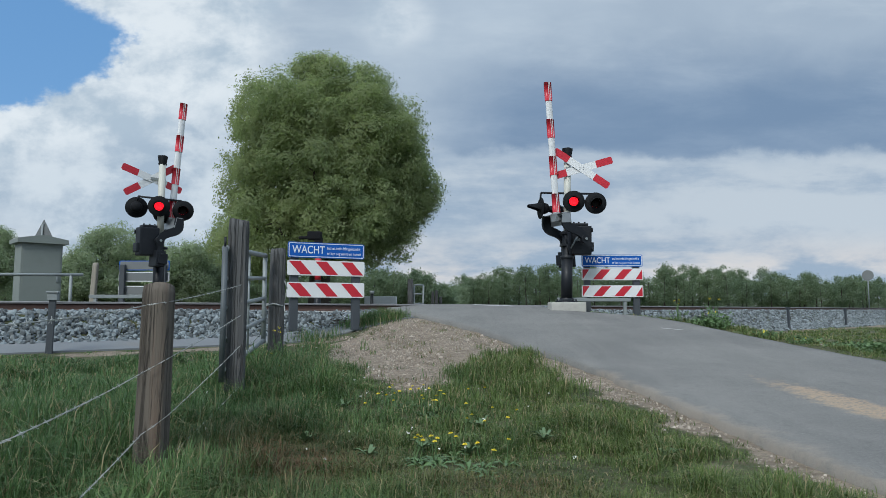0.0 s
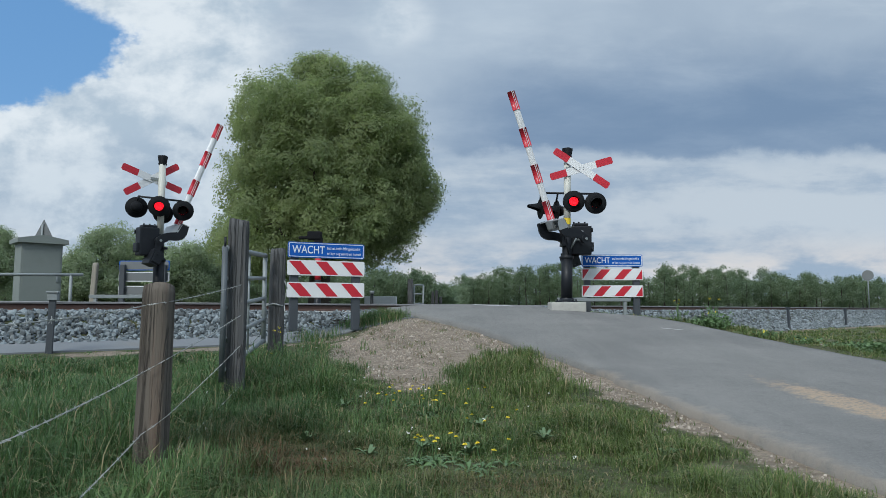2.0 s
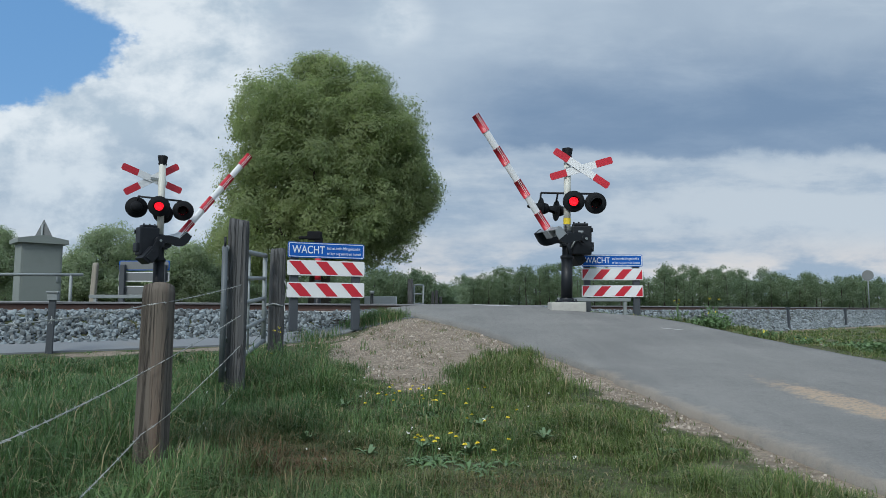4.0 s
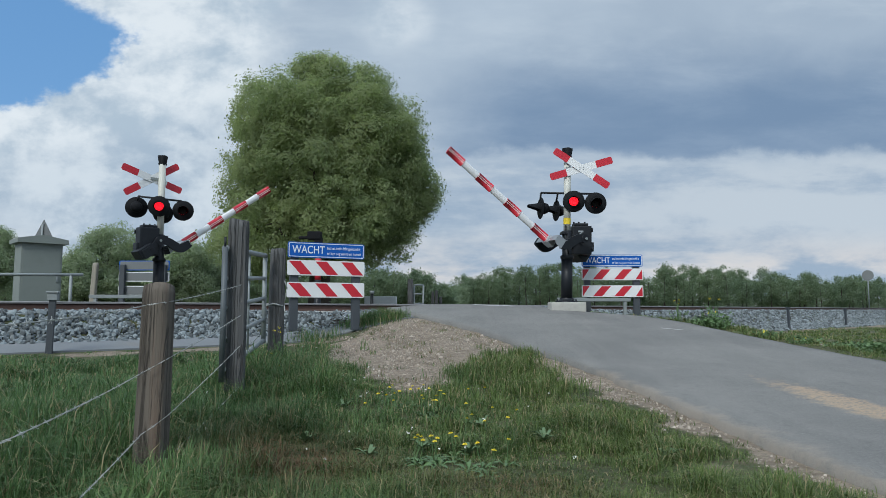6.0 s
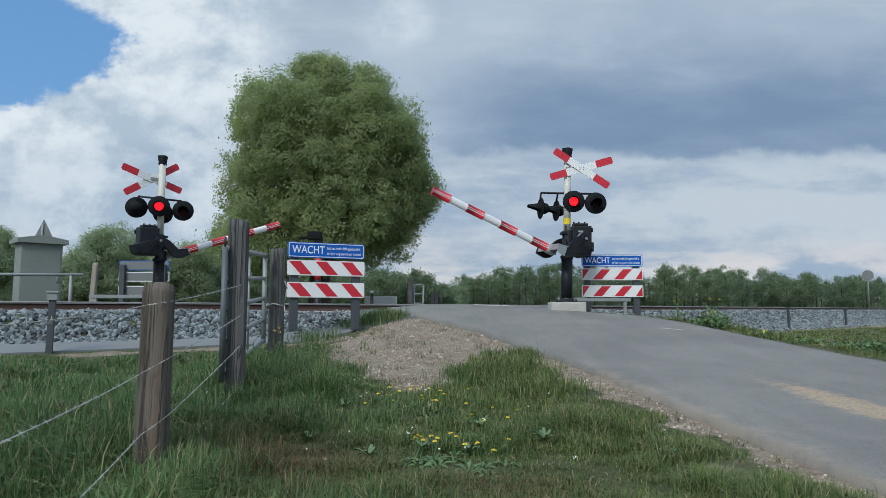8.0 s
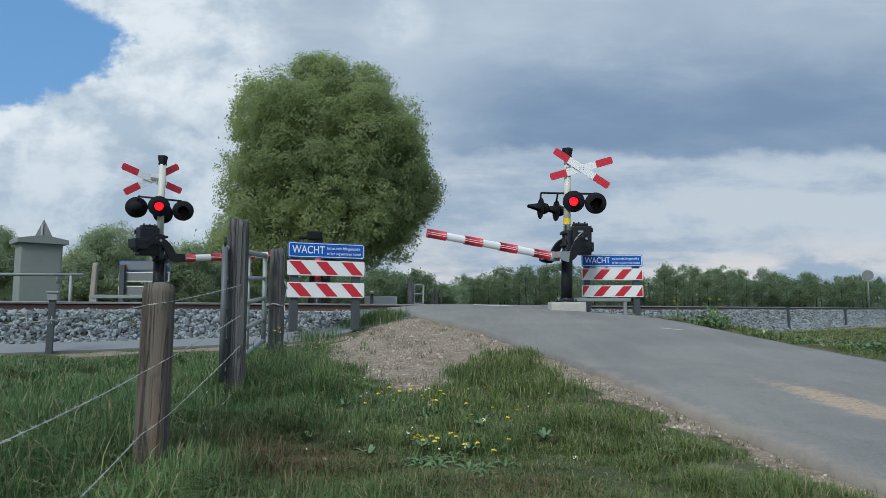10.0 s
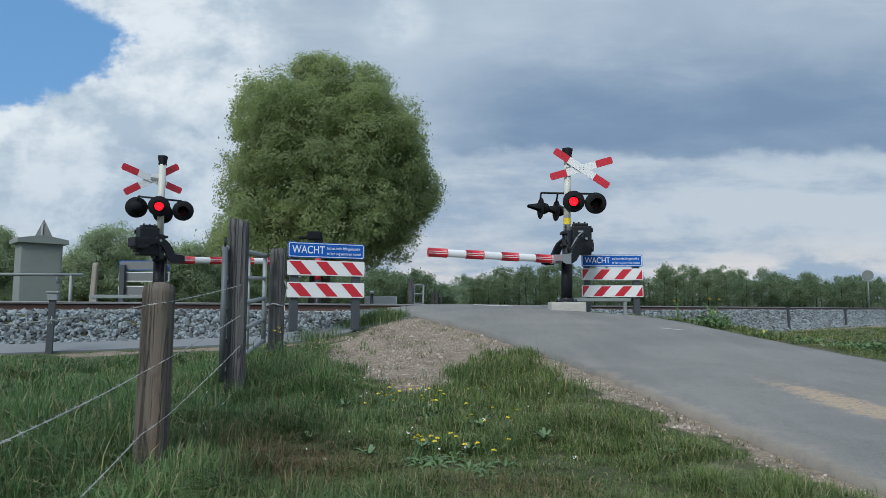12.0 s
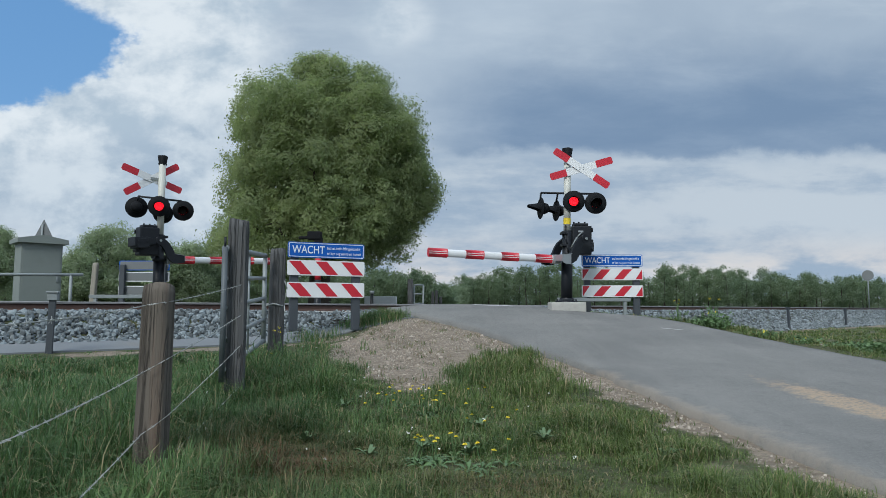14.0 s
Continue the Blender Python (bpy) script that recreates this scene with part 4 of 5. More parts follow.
def make_ballast():
    rng = np.random.default_rng(4)
    mat = material("crushed_stone", (0.15, 0.172, 0.182), 0.9, vary=0.3, scale=9, grain=60, per_island=0.75, bump=0.3, stain=(0.22, 0.225, 0.22), stain_amount=0.3)
    cs, ss = [], []

    def lay(u0, u1, s0, s1, per_m2, size, lift=0.0):
        k = int((u1 - u0) * (s1 - s0) * per_m2)
        u, s = rng.uniform(u0, u1, k), rng.uniform(s0, s1, k)
        x, y = rail_xy(s, u)
        off = np.maximum(road_left(y) - x, x - road_right(y))
        keep = off > 0.35
        x, y = x[keep], y[keep]
        z = ground_z(x, y) + rng.uniform(-0.01, 0.03, len(x)) + lift
        cs.append(np.stack([x, y, z], -1)), ss.append(rng.uniform(0.6, 1.25, len(x)) * size)

    lay(-16, -1.2, 0.12, 1.6, 560, 0.049)
    lay(-16, -1.2, -1.4, 0.0, 90, 0.043)
    lay(3, 16, 0.12, 2.1, 420, 0.047)
    lay(16, 45, 0.12, 2.2, 260, 0.055)
    ob = stones_mesh("ballast", np.concatenate(cs), np.concatenate(ss), 9, mat)
    tagged(ob, "grey crushed stone ballast along the track", "ballast", kind="stuff")
    # sleepers: flat concrete ends show between the stones
    for s in range(-26, 60):
        u = s * 0.6
        x, y = rail_xy(-0.75, u)
        if not (float(road_left(y)) - 0.6 < x < float(road_right(y)) + 0.6):
            bm = B()
            box(bm, -0.13, 0.13, -1.28, 1.28, -0.2, 0.0, 0.012)
            ob = link("sleeper", bm, M["concrete"])
            ob.matrix_basis = pose(x, y, RAIL_FOOT - 0.003, 0, 0, 43.83)
            tagged(ob, "pale concrete sleeper bedded in stones", "sleeper", "sleepers of the track")
    # paved strip at the foot of the stones
    bm = B()
    prev = None
    us = [u * 0.5 for u in range(-60, 0)]
    for u in us:
        ring = []
        for s, dz in ((1.47, -0.05), (1.48, 0.03), (2.2, 0.025), (2.21, -0.05)):
            x, y = rail_xy(s, u)
            ring.append(bm.verts.new((x, y, gz(x, y) + dz)))
        if prev:
            for i in range(3):
                bm.faces.new((prev[i], ring[i], ring[i + 1], prev[i + 1]))
        prev = ring
    bmesh.ops.recalc_face_normals(bm, faces=bm.faces)
    ob = link("pavement", bm, material("grey_paving", (0.165, 0.175, 0.185), 0.9, vary=0.2, scale=2, grain=60, bump=0.3, stain=(0.2, 0.18, 0.15)))
    tagged(ob, "grey paved strip beside the ballast", "paved strip", kind="structure")


def marker_posts():
    """Short dark posts along the railway, some with a steel cap."""
    for x, y, h, cap in ((-5.47, 9.5, 0.84, True), (7.6, 20.1, 0.62, False), (14.97, 29.5, 0.9, False), (20.7, 35.0, 0.85, False)):
        z = gz(x, y)
        e = thing("marker_post", pose(x, y, z, 0, 1.2 if cap else -2, 20), "short dark grey plastic post beside the railway", "post", "posts along the railway")
        bm = B()
        box(bm, -0.042, 0.042, -0.042, 0.042, -0.25, h, 0.008)
        part("shaft", bm, M["darkpost"], e)
        bm = B()
        box(bm, -0.062, 0.062, -0.062, 0.062, h - 0.10, h, 0.006)
        box(bm, -0.075, 0.075, -0.075, 0.075, h, h + 0.025, 0.006)
        part("cap", bm, M["galv" if cap else "darkpost"], e, "grey cap")


def make_cabinet():
    e = thing("relay_cabinet", pose(-9.68, 15.5, EYE - 0.25, 0, 0, 43.83), "grey relay cabinet with a shallow pitched roof", "cabinet")
    bm = B()
    box(bm, 0, 0.86, 0, 0.62, 0.1, 1.80, 0.012)
    part("body", bm, M["cabinet"], e)
    bm = B()
    box(bm, -0.05, 0.91, -0.05, 0.67, -0.4, 0.1, 0.01)
    part("base", bm, M["concrete"], e)
    bm = B()
    prism(bm, [(-0.10, 1.80), (0.96, 1.80), (0.96, 1.90), (0.43, 2.0), (-0.10, 1.90)], -0.10, 0.72)
    part("roof", bm, M["cabinet"], e, "overhanging grey roof")
    bm = B()
    box(bm, 0.04, 0.82, -0.012, 0.0, 0.16, 1.74, 0.004)
    door = part("door", bm, M["cabinet"], e)
    bm = B()
    box(bm, 0.74, 0.78, -0.04, -0.012, 0.9, 1.05, 0.006)
    part("handle", bm, M["galv"], door, "small steel handle")
    # low white-edged slab beside it
    bm = B()
    box(bm, -3.0, 0.0, -0.3, 0.3, 0.0, 0.42, 0.02)
    ob = link("cable_box", bm, M["cabinet"])
    ob.matrix_basis = pose(-10.1, 15.2, EYE - 0.15, 0, 0, 0)
    tagged(ob, "low grey cable box next to the cabinet", "cable box")


def low_rail(name, pts, z0, posts, r, mat, label, cat):
    e = thing(name, pose(0, 0, 0), label, cat)
    for p, q in zip(pts, pts[1:]):
        bm = B()
        tube(bm, p, q, r)
        part("rail", bm, mat, e)
    for x, y, z in posts:
        bm = B()
        tube(bm, (x, y, gz(x, y) - 0.2), (x, y, z), r * 0.95)
        part("post", bm, mat, e)


def guard_bar(x0, x1, y0, y1, z, label):
    """A flat steel bar on two short legs before the signal."""
    e = thing("guard_bar", pose(0, 0, 0), label, "guard bar", "guard bars")
    a, b = Vector((x0, y0, z)), Vector((x1, y1, z))
    ang = math.degrees(math.atan2(y1 - y0, x1 - x0))
    bm = B()
    box(bm, 0, (b - a).length, -0.04, 0.04, -0.04, 0.04, 0.008, pose(*a, 0, 0, ang))
    part("bar", bm, M["galv"], e)
    for t in (0.1, 0.92):
        p = a.lerp(b, t)
        bm = B()
        box(bm, -0.035, 0.035, -0.03, 0.03, gz(p.x, p.y) - z - 0.2, -0.04, 0.005, pose(p.x, p.y, z))
        part("leg", bm, M["galv"], e)


def make_far_side():
    low_rail("handrail", [(-12.6, 14.0, 1.80), (-7.86, 14.8, 1.815)], 0, [(-8.1, 14.76, 1.81), (-10.6, 14.34, 1.80)], 0.035, M["galv"],
             "galvanised steel handrail beyond the track", "handrail")
    rough_post("wooden_post", -8.27, 16.0, 1.25, 0.13, material("pale_wood", (0.27, 0.25, 0.21), 0.9, vary=0.4, scale=4, grain=18, stretch=(4, 4, .3), bump=0.6),
               "pale weathered wooden post beyond the track", 3, 21)
    guard_bar(-8.1, -6.75, 15.55, 15.9, EYE + 0.31, "grey steel guard bar by the far signal")
    guard_bar(2.75, 4.45, 15.95, 16.15, EYE + 0.24, "grey steel guard bar behind the warning board")
    guard_bar(2.72, 3.42, 16.18, 16.2, EYE + 0.255, "grey steel guard bar before the barrier mast")
    # warning board seen from behind
    warning_board(pose(-8.82, 20.0, EYE + 0.11, 0, 0, 180), "warning board seen from its grey back")
    # triangular sign, from behind
    e = thing("triangle_sign", pose(-11.85, 20.0, EYE - 0.4, 0, 0, -20), "grey back of a triangular road sign on a post", "road sign")
    bm = B()
    prism(bm, [(-0.6, 2.2), (0.0, 3.08), (0.6, 2.2)], -0.015, 0.0)
    part("plate", bm, M["sheet_back"], e)
    bm = B()
    tube(bm, (0, -0.05, -0.3), (0, -0.05, 2.95), 0.03)
    part("pole", bm, M["galv"], e)
    bm = B()
    box(bm, 0.12, 0.44, -0.02, 0.0, 1.85, 2.2, 0.004)
    part("under_plate", bm, M["sheet_back"], e)
    # round sign far along the track, from behind
    e = thing("round_sign", pose(37.6, 60, gz(37.6, 60), 0, 0, -25), "grey back of a round sign on a tall pole", "road sign")
    bm = B()
    tube(bm, (0, -0.07, EYE + 3.05 - gz(37.6, 60)), (0, -0.05, EYE + 3.05 - gz(37.6, 60)), 0.46, seg=32)
    part("plate", bm, M["sheet_back"], e)
    bm = B()
    tube(bm, (0, 0, -0.3), (0, 0, EYE + 3.4 - gz(37.6, 60)), 0.045)
    part("pole", bm, M["galv"], e)
    # striped signal post behind the near board
    x, y = -3.95, 21.4
    e = thing("striped_post", pose(x, y, gz(x, y)), "red and white striped post with a black lamp head", "signal post")
    h0 = EYE - gz(x, y)
    for i, (a, b, mt) in enumerate(((-0.3, 0.55, "black"), (0.55, 0.95, "black"), (0.95, 1.22, "red"), (1.22, 1.40, "white"), (1.40, 1.62, "red"), (1.62, 1.78, "white"), (1.78, 2.25, "black"))):
        bm = B()
        tube(bm, (0, 0, h0 * (i > 0) + a), (0, 0, h0 + b), 0.10)
        part("band", bm, M[mt], e)
    bm = B()
    box(bm, -0.34, 0.10, -0.15, 0.15, h0 + 2.22, h0 + 2.48, 0.04)
    box(bm, -0.62, -0.2, -0.10, 0.10, h0 + 2.24, h0 + 2.33, 0.02)
    box(bm, -0.12, 0.12, -0.12, 0.12, h0 + 2.05, h0 + 2.3, 0.03)
    part("lamp_head", bm, M["matt"], e)
    # gate and posts beyond the crossing
    x, y = -1.25, 26.0
    rough_post("wooden_post", x, y, EYE + 1.18 - gz(x, y), 0.2, M["oldpost"], "weathered wooden gate post beyond the crossing", 0, 23)
    e = thing("field_gate", pose(0, 0, 0), "small grey steel gate beyond the crossing", "gate")
    for xx in (-1.11, -0.76):
        bm = B()
        tube(bm, (xx, y, gz(xx, y) + 0.1), (xx, y + 0.3, EYE + 0.96), 0.035)
        part("stile", bm, M["galv"], e)
    for zz in (0.96, 0.62, 0.25):
        bm = B()
        tube(bm, (-1.11, y, EYE + zz), (-0.76, y + 0.3, EYE + zz), 0.028)
        part("bar", bm, M["galv"], e)
    for xx, yy, hh in ((-0.42, 28, 0.75), (-0.27, 28, 0.8), (-0.1, 28.3, 0.55)):
        rough_post("wooden_post", xx, yy, EYE + hh - gz(xx, yy), 0.12, M["oldpost"], "short wooden post beyond the crossing", 0, int(hh * 100))
    bm = B()
    box(bm, -0.7, 0.7, -0.2, 0.2, -0.6, 0.48, 0.03)
    ob = link("low_wall", bm, M["white"])
    ob.matrix_basis = pose(-2.75, 30, EYE + 0.12)
    tagged(ob, "low white-painted block beyond the crossing", "concrete block")
    x, y = -2.72, 26
    e = thing("bollard", pose(x, y, gz(x, y)), "short dark bollard with a pale cap", "bollard")
    hh = EYE + 0.62 - gz(x, y)
    bm = B()
    tube(bm, (0, 0, -0.2), (0, 0, hh), 0.06)
    part("shaft", bm, M["black"], e)
    bm = B()
    tube(bm, (0, 0, hh), (0, 0, hh + 0.12), 0.09)
    part("cap", bm, M["alu"], e)


def road_paint():
    """Worn white strokes on the asphalt, laid just over it."""
    mat = material("worn_road_paint", (0.46, 0.45, 0.44), 0.85, vary=0.4, scale=5, grain=50, stain=(0.17, 0.17, 0.165), stain_amount=0.9)
    for x0, y0, x1, y1, w in ((0.75, 17.2, 1.75, 16.75, 0.16), (3.85, 12.05, 4.15, 11.8, 0.03)):
        bm = B()
        d = Vector((y0 - y1, x1 - x0, 0)).normalized() * w
        rows = []
        for i in range(9):
            t = i / 8
            x, y = x0 + (x1 - x0) * t, y0 + (y1 - y0) * t
            row = []
            for sgn in (-1, 1):
                xx, yy = x + sgn * d.x, y + sgn * d.y
                l, r = float(road_left(yy)), float(road_right(yy))
                c = 2 * (xx - l) / (r - l) - 1
                row.append(bm.verts.new((xx, yy, float(road_z(yy)) + 0.03 * (1 - c * c) + 0.008)))
            rows.append(row)
        for p, q in zip(rows, rows[1:]):
            bm.faces.new((p[0], p[1], q[1], q[0]))
        bmesh.ops.recalc_face_normals(bm, faces=bm.faces)
        ob = link("road_marking", bm, mat)
        tagged(ob, "worn white stroke painted on the asphalt", "road marking", kind="structure")


# ---------------------------------------------------------------- trees
def leaf_material(name, dark, light, back=0.25, patch=0.45):
    m = bpy.data.materials.new(name)
    m.use_nodes = True
    n = Nodes(m.node_tree)
    r = n.add("ShaderNodeNewGeometry").outputs["Random Per Island"]
    p = n.add("ShaderNodeTexCoord").outputs["Object"]
    big = n.noise(p, patch, 3.0)
    f = n.math("ADD", n.math("MULTIPLY", r, 0.45), n.math("MULTIPLY", n.ramp(big, 0.3, 0.7), 0.55))
    col = n.mix(f, dark, light)
    d = n.add("ShaderNodeBsdfPrincipled")
    n.put(col, d.inputs["Base Color"]), n.put(0.6, d.inputs["Roughness"])
    d.inputs["Specular IOR Level"].default_value = 0.25
    t = n.add("ShaderNodeBsdfTranslucent")
    n.put(n.mix(0.5, col, (light[0] * 1.3, light[1] * 1.5, light[2])), t.inputs[0])
    mx = n.add("ShaderNodeMixShader")
    n.put(back, mx.inputs[0]), n.put(d.outputs[0], mx.inputs[1]), n.put(t.outputs[0], mx.inputs[2])
    n.put(mx.outputs[0], n.add("ShaderNodeOutputMaterial").inputs[0])
    return m


def leaf_cloud(rng, centres, per, spread, size, outward=None):
    """Small kite-shaped leaves in loose bunches round the centres: vertices and faces. outward: the way each bunch faces."""
    c = np.repeat(np.asarray(centres), per, 0)
    k = len(c)
    p = c + rng.normal(size=(k, 3)) * spread * np.array([1, 1, 0.75])
    nrm = rng.normal(size=(k, 3)) * 0.5 + np.array([0, 0, 0.4])
    if outward is not None:
        nrm += np.repeat(outward, per, 0) * 1.6
    nrm /= np.linalg.norm(nrm, axis=1, keepdims=True)
    a = np.cross(nrm, rng.normal(size=(k, 3)))
    a /= np.linalg.norm(a, axis=1, keepdims=True)
    b = np.cross(nrm, a)
    s = (rng.uniform(0.6, 1.25, k) * size)[:, None]
    v = np.stack([p - a * s, p + b * s * 0.6 + nrm * s * 0.18, p + a * s, p - b * s * 0.6 + nrm * s * 0.18], 1)
    f = np.arange(4 * k).reshape(k, 4)
    return v.reshape(-1, 3), f


def limb(bm, a, b, r0, r1, rng, wob=0.12, k=5):
    a, b = Vector(a), Vector(b)
    pts = [a.lerp(b, i / k) + (Vector(rng.normal(size=3)) * wob * (b - a).length / k if 0 < i < k else Vector()) for i in range(k + 1)]
    for i in range(k):
        tube(bm, pts[i], pts[i + 1], r0 + (r1 - r0) * i / k, r0 + (r1 - r0) * (i + 1) / k, seg=8, caps=False)


BARK = material("bark", (0.075, 0.062, 0.05), 0.95, vary=0.45, scale=3, grain=22, stretch=(3, 3, 0.6), bump=0.9, depth=0.04)


def tree(x, y, lobes, trunk_r, clumps, per, spread, size, mat, label, seed, group="", hollow=0.55, sub=0, sub_r=(0.6, 1.1)):
    """A tree: tapered trunk, limbs to every lobe, and a crown of bunches of small leaves on the lobes' ragged shells."""
    rng = np.random.default_rng(seed)
    z = gz(x, y)
    e = thing("tree", pose(x, y, z), label, "tree", group)
    top = max(l[2] + l[5] for l in lobes)
    low = min(l[2] - l[5] for l in lobes)
    bm = B()
    limb(bm, (0, 0, -0.3), (0, 0, max(low, 0.15 * top)), trunk_r * 1.25, trunk_r, rng, 0.05)
    limb(bm, (0, 0, max(low, 0.15 * top)), (0, 0, top * 0.8), trunk_r, trunk_r * 0.2, rng, 0.12)
    part("trunk", bm, BARK, e)
    bm = B()
    for cx, cy, cz, rx, ry, rz in lobes:
        for _ in range(4):
            d = rng.normal(size=3)
            d /= np.linalg.norm(d)
            h = rng.uniform(0.2, 0.55) * top
            limb(bm, (0, 0, h), (cx + d[0] * rx * 0.8, cy + d[1] * ry * 0.8, max(cz + d[2] * rz * 0.8, h + 0.3)), trunk_r * 0.35, 0.015, rng, 0.25, 6)
    part("branchwork", bm, BARK, e)["kind"] = "stuff"
    if sub:
        # smaller heads all over the big lobes, each with its own rounded face
        big_area = np.array([(l[3] * l[4] + l[4] * l[5] + l[3] * l[5]) for l in lobes])
        heads = []
        for l, a in zip(lobes, big_area / big_area.sum()):
            for _ in range(max(2, int(sub * a))):
                d = rng.normal(size=3)
                d /= np.linalg.norm(d)
                r = rng.uniform(*sub_r)
                heads.append((*(np.array(l[:3]) + d * np.maximum(np.array(l[3:]) - r * 0.5, 0.1)), r, r, r * 0.85))
        whole, lobes = lobes, heads
    cs, outs = [], []
    if sub:
        # leaves all through the crown, behind the heads
        for l, a in zip(whole, big_area / big_area.sum()):
            k = int(clumps * 0.28 * a)
            d = rng.normal(size=(k, 3))
            d /= np.linalg.norm(d, axis=1, keepdims=True)
            cs.append(np.array(l[:3]) + d * np.array(l[3:]) * (0.88 * rng.random((k, 1)) ** 0.4))
            outs.append(d)
    area = np.array([(l[3] * l[4] + l[4] * l[5] + l[3] * l[5]) for l in lobes])
    for l, a in zip(lobes, area / area.sum()):
        k = int(clumps * a)
        d = rng.normal(size=(k, 3))
        d /= np.linalg.norm(d, axis=1, keepdims=True)
        ragged = np.array([noise.noise((v[0] * 2.3 + seed, v[1] * 2.3, v[2] * 2.3)) for v in d]) * 0.16
        rad = (hollow + (1.0 - hollow) * rng.random(k) ** 0.45)[:, None] + ragged[:, None]
        cs.append(np.array(l[:3]) + d * rad * np.array(l[3:]))
        outs.append(d)
    cs = np.concatenate(cs)
    v, f = leaf_cloud(rng, cs, per, spread, size, np.concatenate(outs))
    ob = quick_mesh("crown", v, f, mat)
    ob.parent = e
    ob["kind"] = "stuff"
    return e


# leaf colour raised and turned slightly blue, with a little haze painted in
LEAF = leaf_material("spring_leaves", (0.185, 0.235, 0.132), (0.320, 0.358, 0.180), 0.6)
# paler and greyer blue than the leaves are: haze mixed into their colour
LEAF_HAZY = leaf_material("far_leaves_in_haze", (0.19, 0.235, 0.165), (0.33, 0.38, 0.245), 0.55)


def make_trees():
    d = 28.0
    k = d / 1200

    def lobe(px, py, rx, rz, dy=0.0, ry=None):
        return ((px - 566) * k, dy, EYE + (549 - py) * k * 1.01 - gz(-5.09, d), rx * k, (ry or rx) * k, rz * k)

    lobes = [lobe(590, 300, 150, 165), lobe(592, 162, 66, 76), lobe(464, 195, 64, 74, 0.3), lobe(446, 320, 58, 60, -0.3), lobe(426, 395, 46, 66, 0.5),
             lobe(690, 325, 74, 100), lobe(655, 185, 52, 72), lobe(693, 250, 50, 70, 0.4), lobe(680, 405, 64, 66, 0.2), lobe(500, 420, 115, 75, -1.0), lobe(610, 400, 115, 84, -1.5),
             lobe(520, 260, 95, 112, -1.4), lobe(650, 270, 90, 120, -1.4), lobe(556, 142, 40, 48), lobe(716, 340, 50, 60)]
    tree(-5.09, d, lobes, 0.42, 15000, 20, 0.13, 0.054, LEAF, "large round oak in fresh olive-green leaf", 7, hollow=0.7, sub=430, sub_r=(0.4, 1.0))
    # looser trees behind the far signal
    rng = np.random.default_rng(5)
    for i, (px, top, rx) in enumerate(((150, 440, 45), (205, 395, 62), (255, 425, 50), (318, 425, 52), (365, 440, 45), (-12, 400, 34), (-60, 410, 50), (110, 470, 30))):
        d = 52 + (i % 3) * 4
        kk = d / 1200
        x = (px - 784) * kk
        zt = EYE + (549 - top) * kk - gz(x, d)
        w = rx * kk
        ls = [(0, 0, zt * 0.62, w, w, zt * 0.38)]
        for _ in range(6):
            a, r = rng.uniform(0, 6.28), rng.uniform(0.4, 0.8)
            s = rng.uniform(0.35, 0.55)
            ls.append((math.cos(a) * w * r, math.sin(a) * w * r, zt * rng.uniform(0.35, 0.8), w * s, w * s, w * s * 0.9))
        tree(x, d, ls, 0.2, 1500, 18, 0.22, 0.085, LEAF_HAZY, "leafy roadside tree with gaps in its crown", 40 + i, "trees behind the railway", 0.5, 60, (0.5, 0.95))


def woods_top(a):
    """Height of the wood's edge, as a slope seen from the crossing, by bearing in degrees."""
    return np.interp(a, [-42, -20, -8, -3, -1, 0.5, 2, 4, 6, 8, 10, 13, 17, 20, 22, 23.5, 26, 29, 31, 33.5, 42],
                     [.060, .062, .062, .060, .054, .049, .052, .058, .068, .065, .071, .066, .066, .062, .067, .065, .058, .053, .055, .049, .052])


